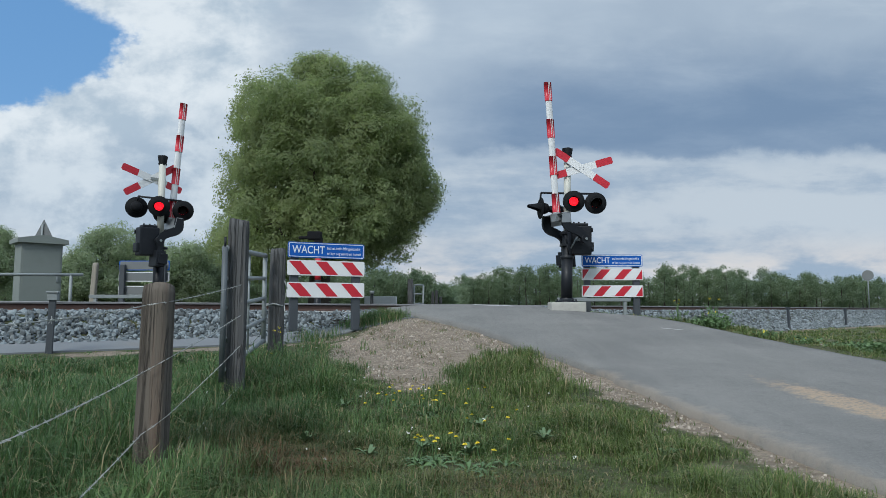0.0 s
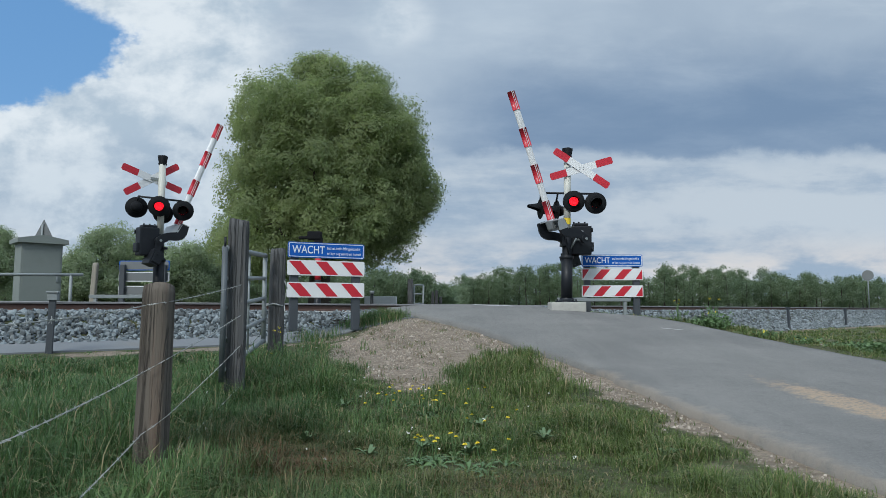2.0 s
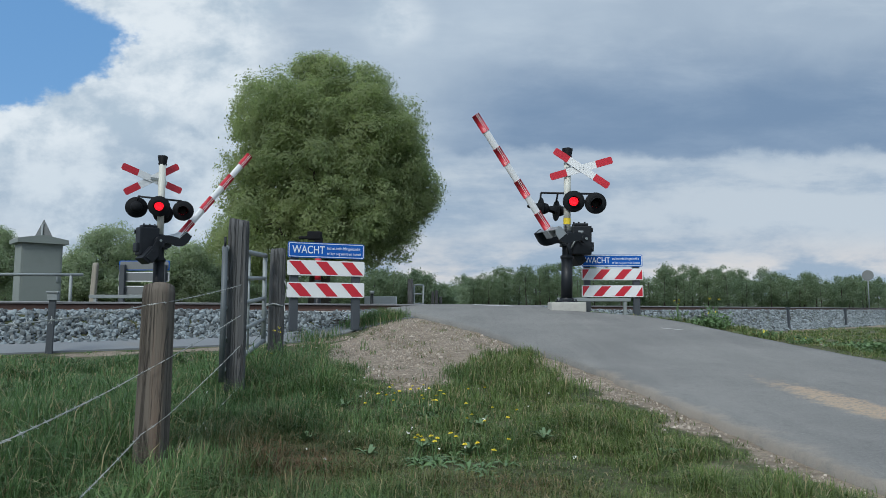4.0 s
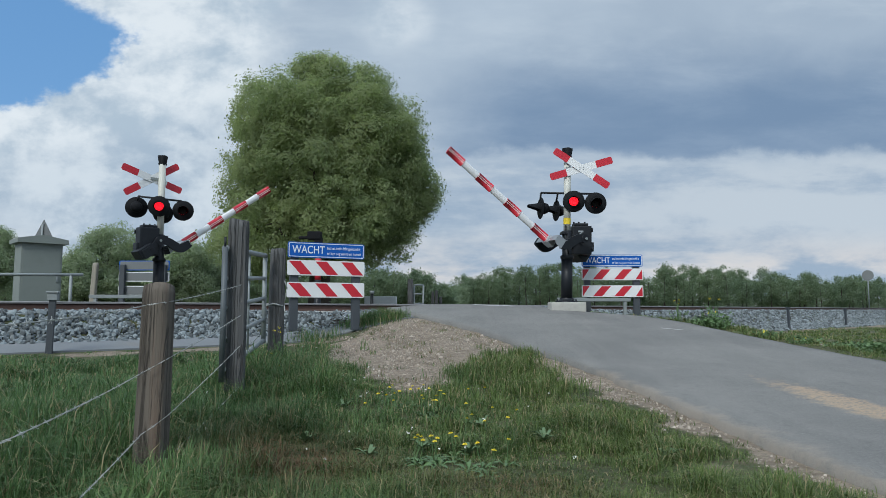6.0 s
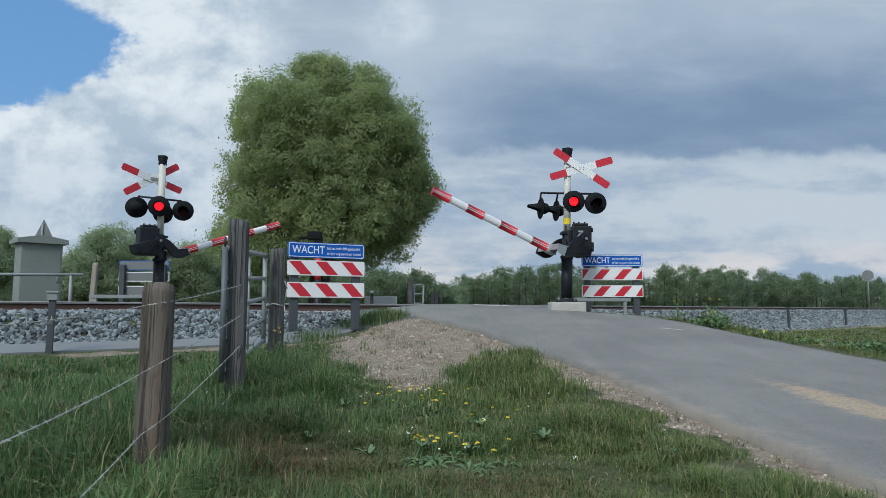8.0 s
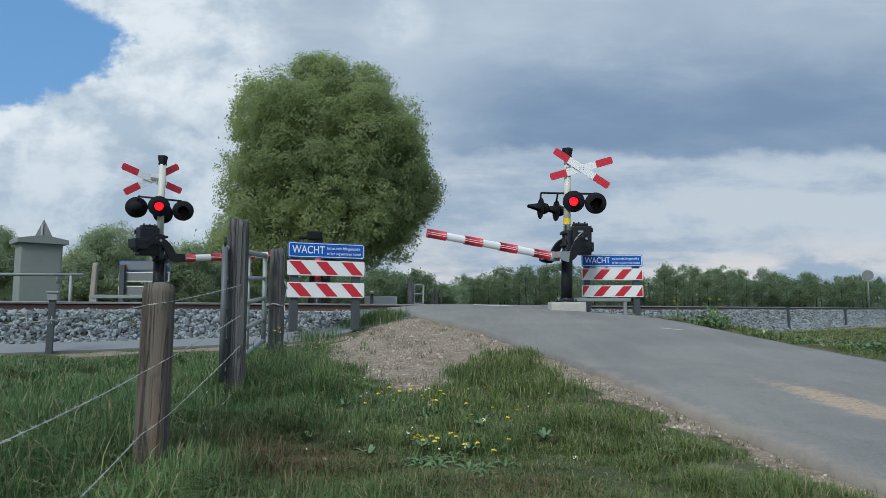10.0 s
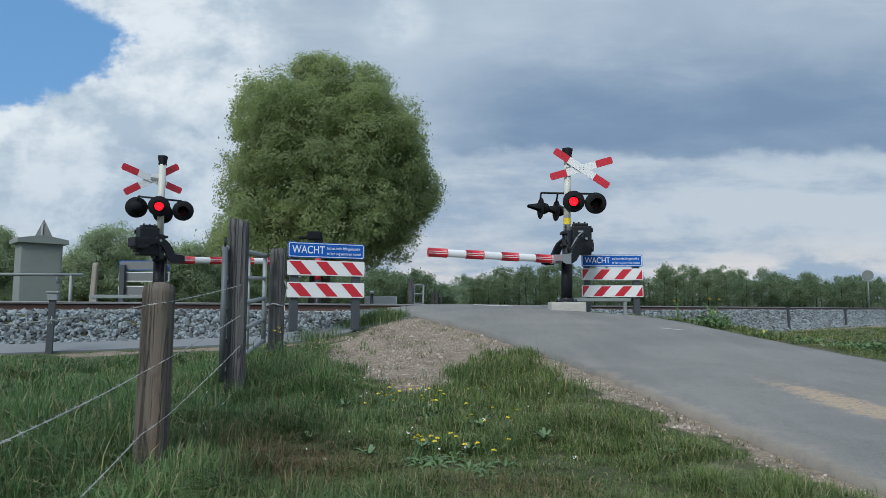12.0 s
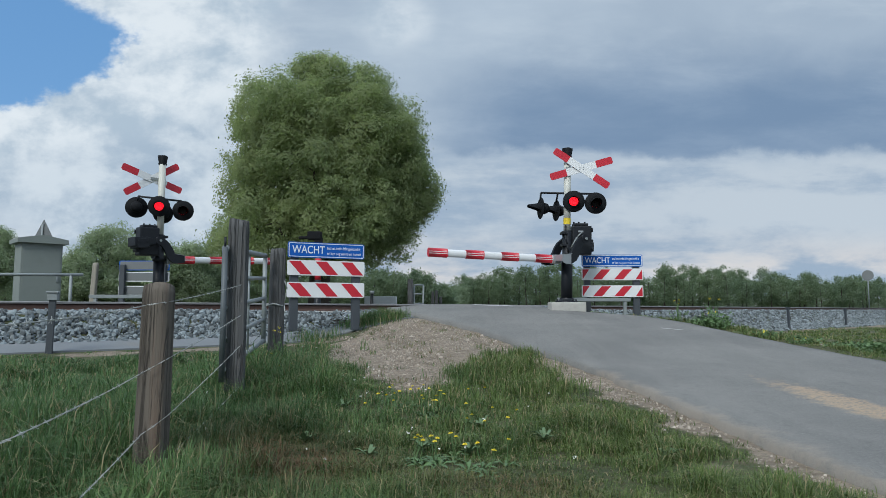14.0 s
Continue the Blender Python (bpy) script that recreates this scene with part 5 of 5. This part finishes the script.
def make_woods():
    """Distant woods round the fields: trunks and full crowns of many heads, row behind row."""
    rng = np.random.default_rng(12)
    cs, outs, trunks = [], [], B()
    for row, (far, count, low0) in enumerate(((178, 62, 0.22), (186, 74, 0.14), (197, 74, 0.06))):
        for i in range(count):
            a = -42 + 84 * (i + rng.uniform(-0.45, 0.45)) / count
            d = far + rng.uniform(-4, 4)
            if -11 < a < 1.5:
                d *= 0.72
            x, y = d * math.tan(radians(a)), d
            h = (float(woods_top(a)) * d + 0.9) * rng.choice((0.82, 0.88, 0.94, 1.0, 1.03)) * rng.uniform(0.95, 1.03)
            w = rng.uniform(2.0, 4.8) * d / 190
            z0 = EYE - 0.9
            low = low0 * rng.uniform(0.6, 1.3)
            tube(trunks, (x, y, z0 - 0.5), (x + rng.uniform(-0.4, 0.4), y, z0 + h * 0.8), rng.uniform(0.14, 0.30), 0.08, seg=5, caps=False)
            mid, half = z0 + h * (low + 1) / 2, h * (1 - low) / 2
            k = 22
            dd = rng.normal(size=(k, 3))
            dd /= np.linalg.norm(dd, axis=1, keepdims=True)
            dd[:, 1] = -np.abs(dd[:, 1])
            for v in dd:
                hr = rng.uniform(0.6, 1.25)
                c = np.array((x, y, mid)) + v * np.array((w * 0.85, w * 0.85, max(half - hr * 0.8, 0.3)))
                e = rng.normal(size=(20, 3))
                e /= np.linalg.norm(e, axis=1, keepdims=True)
                cs.append(c + e * hr * rng.uniform(0.5, 1.05, (20, 1)))
                outs.append(e)
    # undergrowth under the edge
    k = 9000
    a = rng.uniform(-42, 42, k)
    d = 188 + rng.uniform(-3, 20, k)
    d = np.where((a > -11) & (a < 1.5), d * 0.72, d)
    cs.append(np.stack([d * np.tan(np.radians(a)), d, EYE - 0.9 + 4.0 * rng.random(k) ** 1.3], -1))
    outs.append(np.tile(np.array([[0, -0.6, 0.5]]), (k, 1)))
    # the depth of the wood behind its edge
    k = 62000
    a = rng.uniform(-43, 43, k)
    d = 206 + rng.uniform(0, 14, k)
    d = np.where((a > -11.5) & (a < 2), d * 0.74, d)
    cs.append(np.stack([d * np.tan(np.radians(a)), d, EYE - 0.9 + (woods_top(a) * d + 0.2) * 0.74 * rng.random(k)], -1))
    outs.append(np.tile(np.array([[0, -0.8, 0.3]]), (k, 1)))
    v, f = leaf_cloud(rng, np.concatenate(cs), 5, 0.40, 0.20, np.concatenate(outs))
    # the leaf green is lightened and greyed to carry the distance haze
    ob = quick_mesh("far_woods", v, f, leaf_material("hazy_wood_edge", (0.120, 0.165, 0.122), (0.200, 0.250, 0.150), 0.55, 0.11))
    tagged(ob, "distant mixed green woods along the fields", "woods", kind="stuff")
    ob = link("far_trunks", trunks, BARK)
    tagged(ob, "grey trunks at the edge of the far woods", "trunks", kind="stuff")


# ---------------------------------------------------------------- grass and flowers
def grass_material():
    m = bpy.data.materials.new("grass_blades")
    m.use_nodes = True
    n = Nodes(m.node_tree)
    r = n.add("ShaderNodeNewGeometry").outputs["Random Per Island"]
    p = n.add("ShaderNodeTexCoord").outputs["Object"]
    big = n.ramp(n.noise(p, 0.9, 4.0), 0.32, 0.68)
    col = n.mix(n.math("ADD", n.math("MULTIPLY", r, 0.6), n.math("MULTIPLY", big, 0.4)), (0.034, 0.080, 0.027), (0.150, 0.255, 0.090))
    side = n.add("ShaderNodeSeparateXYZ")
    n.put(p, side.inputs[0])
    warm = n.math("MULTIPLY", n.ramp(n.math("ADD", side.outputs[0], n.math("MULTIPLY", big, 1.5)), -1.0, 2.2), 0.6)
    col = n.mix(warm, col, n.mix(r, (0.070, 0.098, 0.020), (0.235, 0.275, 0.078)))
    dry = n.math("MULTIPLY", n.math("GREATER_THAN", r, 0.87), 0.85)
    col = n.mix(dry, col, (0.36, 0.29, 0.17))
    brown = n.add("ShaderNodeAttribute", attribute_name="dry").outputs["Fac"]
    col = n.mix(n.math("MULTIPLY", brown, n.ramp(r, 0.15, 0.55)), col, (0.175, 0.108, 0.06))
    d = n.add("ShaderNodeBsdfPrincipled")
    n.put(col, d.inputs["Base Color"]), n.put(0.5, d.inputs["Roughness"])
    d.inputs["Specular IOR Level"].default_value = 0.3
    t = n.add("ShaderNodeBsdfTranslucent")
    n.put(col, t.inputs[0])
    mx = n.add("ShaderNodeMixShader")
    n.put(0.3, mx.inputs[0]), n.put(d.outputs[0], mx.inputs[1]), n.put(t.outputs[0], mx.inputs[2])
    n.put(mx.outputs[0], n.add("ShaderNodeOutputMaterial").inputs[0])
    return m


def grow(name, x, y, length, width, bend, rng, mat, label, dry):
    """Bent tapering blades, five points each, one island a blade."""
    k = len(x)
    z = ground_z(x, y) - 0.01
    a = rng.uniform(0, 2 * np.pi, k)
    out = np.stack([np.cos(a), np.sin(a), np.zeros(k)], -1)
    side = np.stack([-np.sin(a), np.cos(a), np.zeros(k)], -1) * width[:, None]
    base = np.stack([x, y, z], -1)
    up = np.array([0, 0, 1.0])
    L = length[:, None]
    m = base + up * L * 0.55 + out * L * bend[:, None] * 0.3
    tip = base + up * L * np.maximum(1 - 0.45 * bend[:, None], 0.3) + out * L * bend[:, None]
    v = np.stack([base - side, base + side, m - side * 0.8, m + side * 0.8, tip], 1)
    o = 5 * np.arange(k)[:, None]
    f = np.concatenate([o + [[0, 1, 3]], o + [[0, 3, 2]], o + [[2, 3, 4]]], 1).reshape(-1, 3)
    ob = quick_mesh(name, v.reshape(-1, 3), f, mat)
    ob.data.attributes.new("dry", "FLOAT", "POINT").data.foreach_set("value", np.repeat(dry, 5).astype(np.float32))
    return tagged(ob, label, "grass", kind="stuff")


def brown_patch(x, y):
    return np.clip(1.1 * np.exp(-(((x + 0.95) / 0.62) ** 2 + ((y - 4.45) / 0.55) ** 2)) + 0.7 * np.exp(-(((x - 0.4) / 0.5) ** 2 + ((y - 4.0) / 0.35) ** 2)), 0, 1)


def make_grass():
    rng = np.random.default_rng(3)
    mat = grass_material()
    X, Y, Ln, Wd, Bd = [], [], [], [], []

    def sow(x0, x1, y0, y1, tufts, per, size, width):
        k = int(tufts * (x1 - x0) * (y1 - y0))
        cx, cy = rng.uniform(x0, x1, k), rng.uniform(y0, y1, k)
        lush = np.array([noise.fractal((a * 0.8, b * 0.8, 3.0), 1.0, 2.0, 3) + 0.8 * noise.noise((a * 3.1, b * 3.1, 8.0)) for a, b in zip(cx, cy)])
        keep = (np.abs(cx) < 0.70 * cy + 0.9) | (y0 < 0) | (x1 == -3)
        off = np.maximum(road_left(cy) - cx, cx - road_right(cy))
        s = rail_s(cx, cy)
        thin = np.array([noise.noise((a * 1.9 + 4, b * 1.9, 5.0)) for a, b in zip(cx, cy)])
        bare = sand_mask(cx, cy) + rng.normal(0, 0.2, k) - 0.3 * lush + np.where((cx > -1.2) & (cx < 5), 0.3 * np.clip(thin * 2.2, 0, 1), 0)
        keep &= (cx ** 2 + cy ** 2 > 0.4) & (off > 0.02) & (s > 2.35) & (bare < 0.5)
        cx, cy, lush, off = cx[keep], cy[keep], lush[keep], off[keep]
        s2 = rail_s(cx, cy)
        hgt = np.where((s2 < 3.6) & (cx < 0), 0.35, 1.0) * np.where((cx < -2.6) & (cy > 6.2), 0.5, 1.0) * np.where((np.abs(cx + 1.78) < 0.3) & (cy < 4.3), 0.5, 1.0) * size * np.clip(0.85 + 1.0 * lush, 0.25, 1.9) * np.where(cx < -1.1, 1.65, 1.0) * np.clip(0.26 + off / 1.1, np.where(cx > road_right(cy), 0.75, 0.26), 1.0) * np.where(cx > -0.9, 0.82, 1.0)
        x = np.repeat(cx, per) + rng.normal(0, 0.038, len(cx) * per)
        y = np.repeat(cy, per) + rng.normal(0, 0.038, len(cx) * per)
        X.append(x), Y.append(y)
        hgt = np.maximum(hgt, 0.07 * (brown_patch(cx, cy) > 0.3))
        Ln.append(np.repeat(hgt, per) * rng.uniform(0.45, 1.2, len(x)))
        Wd.append(np.full(len(x), width) * rng.uniform(0.6, 1.3, len(x)))
        Bd.append(rng.uniform(0.2, 1.5, len(x)))

    sow(-4, 4, 3.2, 5.5, 150, 30, 0.185, 0.0026)
    sow(-4, 4, 3.2, 5.5, 420, 12, 0.075, 0.0024)
    sow(-4, 4, 3.2, 6.0, 22, 8, 0.26, 0.0022)
    sow(-6, 4, 5.5, 8.5, 100, 24, 0.18, 0.0032)
    sow(-6, 4, 5.5, 8.5, 170, 12, 0.075, 0.0027)
    sow(-6, 4, 6.0, 8.5, 10, 8, 0.25, 0.003)
    sow(-9, 9, 8.5, 15.5, 62, 17, 0.15, 0.0045)
    sow(4, 12, 8.0, 18, 40, 10, 0.09, 0.007)
    sow(5, 24, 14.0, 34, 20, 10, 0.12, 0.012)
    sow(-11, -4, 6.0, 9, 45, 11, 0.17, 0.006)
    sow(-7, 5, -6, 3.2, 22, 12, 0.15, 0.008)
    sow(-9, -3, 3.2, 6, 25, 12, 0.15, 0.007)
    x, y = np.concatenate(X), np.concatenate(Y)
    grow("grass", x, y, np.concatenate(Ln), np.concatenate(Wd), np.concatenate(Bd), rng, mat, "long green meadow grass with dry stalks", brown_patch(x, y))
    # thick tufts
    tx, ty, tl = [], [], []
    for cx, cy, r, k, l in ((-1.35, 14.0, 0.42, 1500, 0.36), (-1.45, 4.1, 0.26, 420, 0.26), (-2.15, 4.6, 0.25, 320, 0.24), (-1.9, 6.2, 0.3, 420, 0.28),
                            (-2.7, 5.0, 0.6, 600, 0.42), (-2.5, 4.2, 0.5, 500, 0.40), (0.5, 8.1, 0.45, 1100, 0.24), (0.95, 8.6, 0.4, 900, 0.24), (1.15, 9.6, 0.25, 500, 0.2), (0.95, 7.2, 0.5, 900, 0.22), (0.1, 6.6, 0.5, 600, 0.2),
                            (-1.0, 14.3, 0.3, 500, 0.28), (-1.7, 13.6, 0.35, 700, 0.3), (-2.35, 12.5, 0.5, 500, 0.3), (-2.2, 9.0, 0.3, 400, 0.3), (-3.9, 8.5, 0.35, 200, 0.2)):
        tx.append(cx + rng.normal(0, r * 0.5, k)), ty.append(cy + rng.normal(0, r * 0.5, k)), tl.append(rng.uniform(0.4, 1.1, k) * l)
    tx, ty, tl = np.concatenate(tx), np.concatenate(ty), np.concatenate(tl)
    ok = tx < road_left(ty) - 0.05
    tx, ty, tl = tx[ok], ty[ok], tl[ok]
    grow("grass_tufts", tx, ty, tl, rng.uniform(0.002, 0.005, len(tx)), rng.uniform(0.15, 0.9, len(tx)), rng, mat, "thick tufts of taller grass", np.zeros(len(tx)))


def make_straw():
    """Dry stalks and thin tufts on the bare sand."""
    rng = np.random.default_rng(33)
    x, y = rng.uniform(-2.6, 6.2, 9000), rng.uniform(3.6, 15, 9000)
    off = np.maximum(road_left(y) - x, x - road_right(y))
    patch = np.sin(4.3 * x + 2.1 * y) + np.sin(-3.1 * x + 5.7 * y) + rng.normal(0, 0.7, len(x))
    keep = (sand_mask(x, y) > 0.3) & (off > 0.06) & (patch > 0.55)
    x, y = x[keep], y[keep]
    x, y = np.repeat(x, 5) + rng.normal(0, 0.02, 5 * len(x)), np.repeat(y, 5) + rng.normal(0, 0.02, 5 * len(x))
    grow("straw", x, y, rng.uniform(0.02, 0.11, len(x)), rng.uniform(0.0015, 0.004, len(x)), rng.uniform(0.4, 1.6, len(x)), rng, grass_material(),
         "dry stalks and thin tufts on the sand", np.where(rng.random(len(x)) > 0.45, 0.85, 0.2))


def make_pebbles():
    """Loose gravel on the bare sand beside the lane."""
    rng = np.random.default_rng(15)
    x, y = rng.uniform(-2.5, 6.5, 42000), rng.uniform(3.5, 15, 42000)
    off = np.maximum(road_left(y) - x, x - road_right(y))
    keep = (sand_mask(x, y) > 0.45 + rng.normal(0, 0.15, len(x))) & (off > 0.03)
    x, y = x[keep], y[keep]
    ob = stones_mesh("gravel", np.stack([x, y, ground_z(x, y) + 0.004], -1), rng.uniform(0.004, 0.013, len(x)) * (1 + 1.2 * (rng.random(len(x)) > 0.96)), 2,
                     material("loose_gravel", (0.36, 0.31, 0.26), 0.95, vary=0.2, per_island=0.45, bump=0.0))
    tagged(ob, "loose pale gravel beside the lane", "gravel", kind="stuff")


def make_flowers():
    """Dandelions: a stem, a leaf rosette and a flat yellow head."""
    rng = np.random.default_rng(21)
    petal = material("dandelion_yellow", (0.80, 0.64, 0.03), 0.7, vary=0.2, grain=200)
    green = material("weed_green", (0.085, 0.15, 0.055), 0.6, vary=0.3, per_island=0.3)
    first = thing("dandelion", pose(0, 0, -5), "yellow dandelion in the grass", "flower", "dandelions")
    bm = B()
    limb(bm, (0, 0, 0), (0.01, 0, 0.17), 0.003, 0.0022, rng, 0.1, 3)
    part("stem", bm, green, first)
    bm = B()
    for ring, (r, h, k) in enumerate(((0.017, 0.0, 13), (0.012, 0.004, 10), (0.007, 0.007, 7))):
        for i in range(k):
            a = 2 * math.pi * (i + 0.5 * ring) / k
            c, s = math.cos(a), math.sin(a)
            vs = [bm.verts.new((0.01 + r * q * c - w * s, r * q * s + w * c, 0.17 + h + up)) for q, w, up in ((0.15, -0.002, 0), (0.15, 0.002, 0), (1, 0.0028, 0.004), (1, -0.0028, 0.004))]
            bm.faces.new(vs)
    part("head", bm, petal, first)
    bm = B()
    for i in range(6):
        a = i * 1.05
        c, s = math.cos(a), math.sin(a)
        v = [bm.verts.new((q * c - w * s, q * s + w * c, z)) for q, w, z in ((0.0, 0.0, 0.0), (0.06, 0.014, 0.03), (0.13, 0.0, 0.02), (0.06, -0.014, 0.03))]
        bm.faces.new(v)
    part("leaves", bm, green, first)
    spots = []
    for cx, cy, sx, sy, k in ((-0.2, 6.2, 0.45, 0.5, 24), (-0.05, 4.6, 0.3, 0.2, 10), (0.25, 5.3, 0.5, 0.4, 6), (-2.3, 8.6, 0.25, 0.2, 5), (-1.7, 7.2, 0.5, 0.6, 4), (0.35, 4.4, 0.12, 0.1, 3)):
        for _ in range(k):
            spots.append((rng.normal(cx, sx * 0.6), rng.normal(cy, sy * 0.6)))
    for i, (x, y) in enumerate(spots):
        m = pose(x, y, gz(x, y), rng.uniform(-12, 12), rng.uniform(-12, 12), rng.uniform(0, 360))
        if i:
            copy_thing(first, m)
        else:
            keep = m
    first.matrix_basis = keep
    # tall yellow-flowered weeds by the lane's far edge
    for wx, wy, hh, k in ((5.05, 12.7, 0.30, 620), (5.12, 12.9, 0.56, 200), (4.93, 12.95, 0.22, 260), (4.75, 13.7, 0.42, 40), (5.5, 11.6, 0.12, 90), (5.75, 10.9, 0.10, 90),
                          (6.75, 10.7, 0.26, 1400), (7.2, 11.3, 0.30, 1600), (7.0, 10.3, 0.24, 1400), (7.7, 11.9, 0.34, 1600), (-2.1, 8.65, 0.5, 60)):
        z = gz(wx, wy)
        e = thing("flowering_weed", pose(wx, wy, z), "leafy green weed with small yellow flowers" if wx < 6 else "low leafy green weed on the verge", "weed", "weeds by the lane")
        bm = B()
        for _ in range(7):
            a, l = rng.uniform(0, 6.28), rng.uniform(0.5, 1.0) * hh
            limb(bm, (0, 0, -0.05), (0.22 * math.cos(a) * l, 0.22 * math.sin(a) * l, l), 0.008, 0.004, rng, 0.15, 4)
        part("stems", bm, green, e)
        wide = 0.12 if wx < 6 else 0.28
        c = np.stack([rng.normal(0, wide, k // 6), rng.normal(0, wide, k // 6), rng.uniform(0.02, 0.6, k // 6) * hh], -1)
        v, f = leaf_cloud(rng, c, 7, 0.05, 0.030)
        ob = quick_mesh("leaves", v, f, green)
        ob.parent = e
        if wx > 6:
            continue
        c = np.stack([rng.normal(0, 0.06, 3), rng.normal(0, 0.06, 3), rng.uniform(0.85, 1.05, 3) * hh], -1)
        v, f = leaf_cloud(rng, c, 6, 0.013, 0.012)
        ob = quick_mesh("blossom", v, f, petal)
        ob.parent = e


def make_twigs():
    """A low heap of dark sticks beside the warning board."""
    rng = np.random.default_rng(44)
    bm = B()
    for _ in range(46):
        x, y = -1.95 + rng.normal(0, 0.22), 13.9 + rng.normal(0, 0.16)
        a, l = rng.uniform(0, 6.28), rng.uniform(0.12, 0.4)
        z = gz(x, y) + rng.uniform(0.01, 0.09)
        limb(bm, (x, y, z), (x + l * math.cos(a), y + l * math.sin(a), z + rng.uniform(-0.02, 0.06)), 0.009, 0.004, rng, 0.2, 3)
    tagged(link("twigs", bm, BARK), "low heap of dark dry twigs", "twigs", kind="stuff")


def make_docks():
    """Broad-leaved weeds low in the grass."""
    rng = np.random.default_rng(45)
    green = material("dock_leaf", (0.10, 0.16, 0.075), 0.65, vary=0.35, scale=12)
    for x, y in ((-1.15, 5.15), (-1.0, 5.0), (-0.15, 4.9), (0.18, 4.75), (-0.5, 4.65), (0.75, 5.1), (-2.6, 8.4), (-3.3, 8.6), (-4.4, 8.2), (1.5, 4.6), (0.3, 5.6), (-0.9, 6.2)):
        e = thing("dock_plant", pose(x, y, gz(x, y), 0, 0, rng.uniform(0, 360)), "low green broad-leaved weed in the grass", "weed", "low weeds")
        for i in range(9):
            bm = B()
            a, l, up = i * 0.7 + rng.uniform(-0.2, 0.2), rng.uniform(0.05, 0.11), rng.uniform(0.3, 0.9)
            c, s = math.cos(a), math.sin(a)
            rows = []
            for t, w in ((0.0, 0.004), (0.3, 0.012), (0.65, 0.014), (1.0, 0.002)):
                r, z = l * t, 0.02 + l * up * math.sin(t * 2.0)
                rows.append([bm.verts.new((r * c - q * w * s, r * s + q * w * c, z + abs(q) * 0.008)) for q in (-1, 0, 1)])
            for p, q in zip(rows, rows[1:]):
                for j in range(2):
                    bm.faces.new((p[j], p[j + 1], q[j + 1], q[j]))
            part("leaf", bm, green, e, smooth=True)


def make_daisies():
    rng = np.random.default_rng(46)
    c = np.stack([rng.uniform(-2.6, 1.2, 60), rng.uniform(4.2, 11, 60), np.zeros(60)], -1)
    ok = sand_mask(c[:, 0], c[:, 1]) < 0.3
    c = c[ok]
    c[:, 2] = ground_z(c[:, 0], c[:, 1]) + rng.uniform(0.08, 0.17, len(c))
    v, f = leaf_cloud(rng, c, 7, 0.005, 0.008)
    ob = quick_mesh("daisies", v, f, material("white_petals", (0.75, 0.75, 0.72), 0.7, vary=0.1))
    tagged(ob, "tiny white flowers dotted through the grass", "flowers", kind="stuff")


make_gate()
make_twigs()
make_docks()
make_daisies()
make_wires()
marker_posts()
make_cabinet()
make_far_side()
road_paint()
make_trees()
make_woods()
make_pebbles()
make_straw()
make_ballast()
make_grass()
make_flowers()


# ---------------------------------------------------------------- what moves
def flashes(lens, lit_first):
    """The lens turns over: its bright face shows while its lamp is lit, its dark face while the other one is."""
    x, y, z = lens.matrix_basis.translation
    a, b = (0, 180) if lit_first else (180, 360)
    rows = [(0.0, a)]
    for k in range(21):
        c = 0.5 + 0.663 * k + (0.1 if k == 1 else 0.0)
        for t0, p, q in ((c - 0.25, a, b), (c + 0.07, b, 2 * b - a)):
            rows += [(t0 - 0.02, p)] + [(t0 + 0.1 * j / 3, p + (q - p) * j / 3) for j in range(4)] + [(t0 + 0.12, q)]
        a, b = 2 * b - a, 3 * b - 2 * a
    rows = [r for r in rows if r[0] < 13.97]
    rows.append((14.0, rows[-1][1]))
    walk(lens, [(t, pose(x, y, z, 0, 0, turn)) for t, turn in rows])


def motions():
    right = [(0.0, 84.9), (0.4, 84.5), (0.7, 81.6), (1.0, 77.7), (1.5, 73.1), (2.0, 69.0), (2.5, 64.6), (3.0, 60.3), (5.5, 39.6), (6.5, 31.4), (7.0, 27.4), (7.5, 24.0),
             (8.0, 20.3), (10.3, 4.1), (10.5, 2.8), (10.8, 1.1), (11.0, 0.0), (11.3, -0.1), (14.0, -0.1)]
    left = [(0.0, 85.7), (0.4, 85.1), (0.7, 82.1), (1.0, 78.0), (1.5, 73.1), (2.0, 68.8), (2.5, 64.5), (3.0, 60.1), (5.5, 38.7), (6.5, 30.7), (7.0, 26.8), (7.5, 22.6),
            (8.0, 18.6), (10.3, 4.0), (10.7, 2.7), (11.0, 2.3), (14.0, 2.3)]
    for arm, rows, yaw in ((ARM_R, right, SWING_R[0]), (ARM_L, left, SWING_L[0])):
        x, y, z = arm.matrix_basis.translation
        walk(arm, [(t, pose(x, y, z, 0, a, yaw)) for t, a in rows])
    for lens, state in LENS_R + LENS_L:
        if state != "off":
            flashes(lens, state == "a")
        else:
            lens.matrix_basis = lens.matrix_basis @ pose(0, 0, 0, 0, 0, 180)


motions()
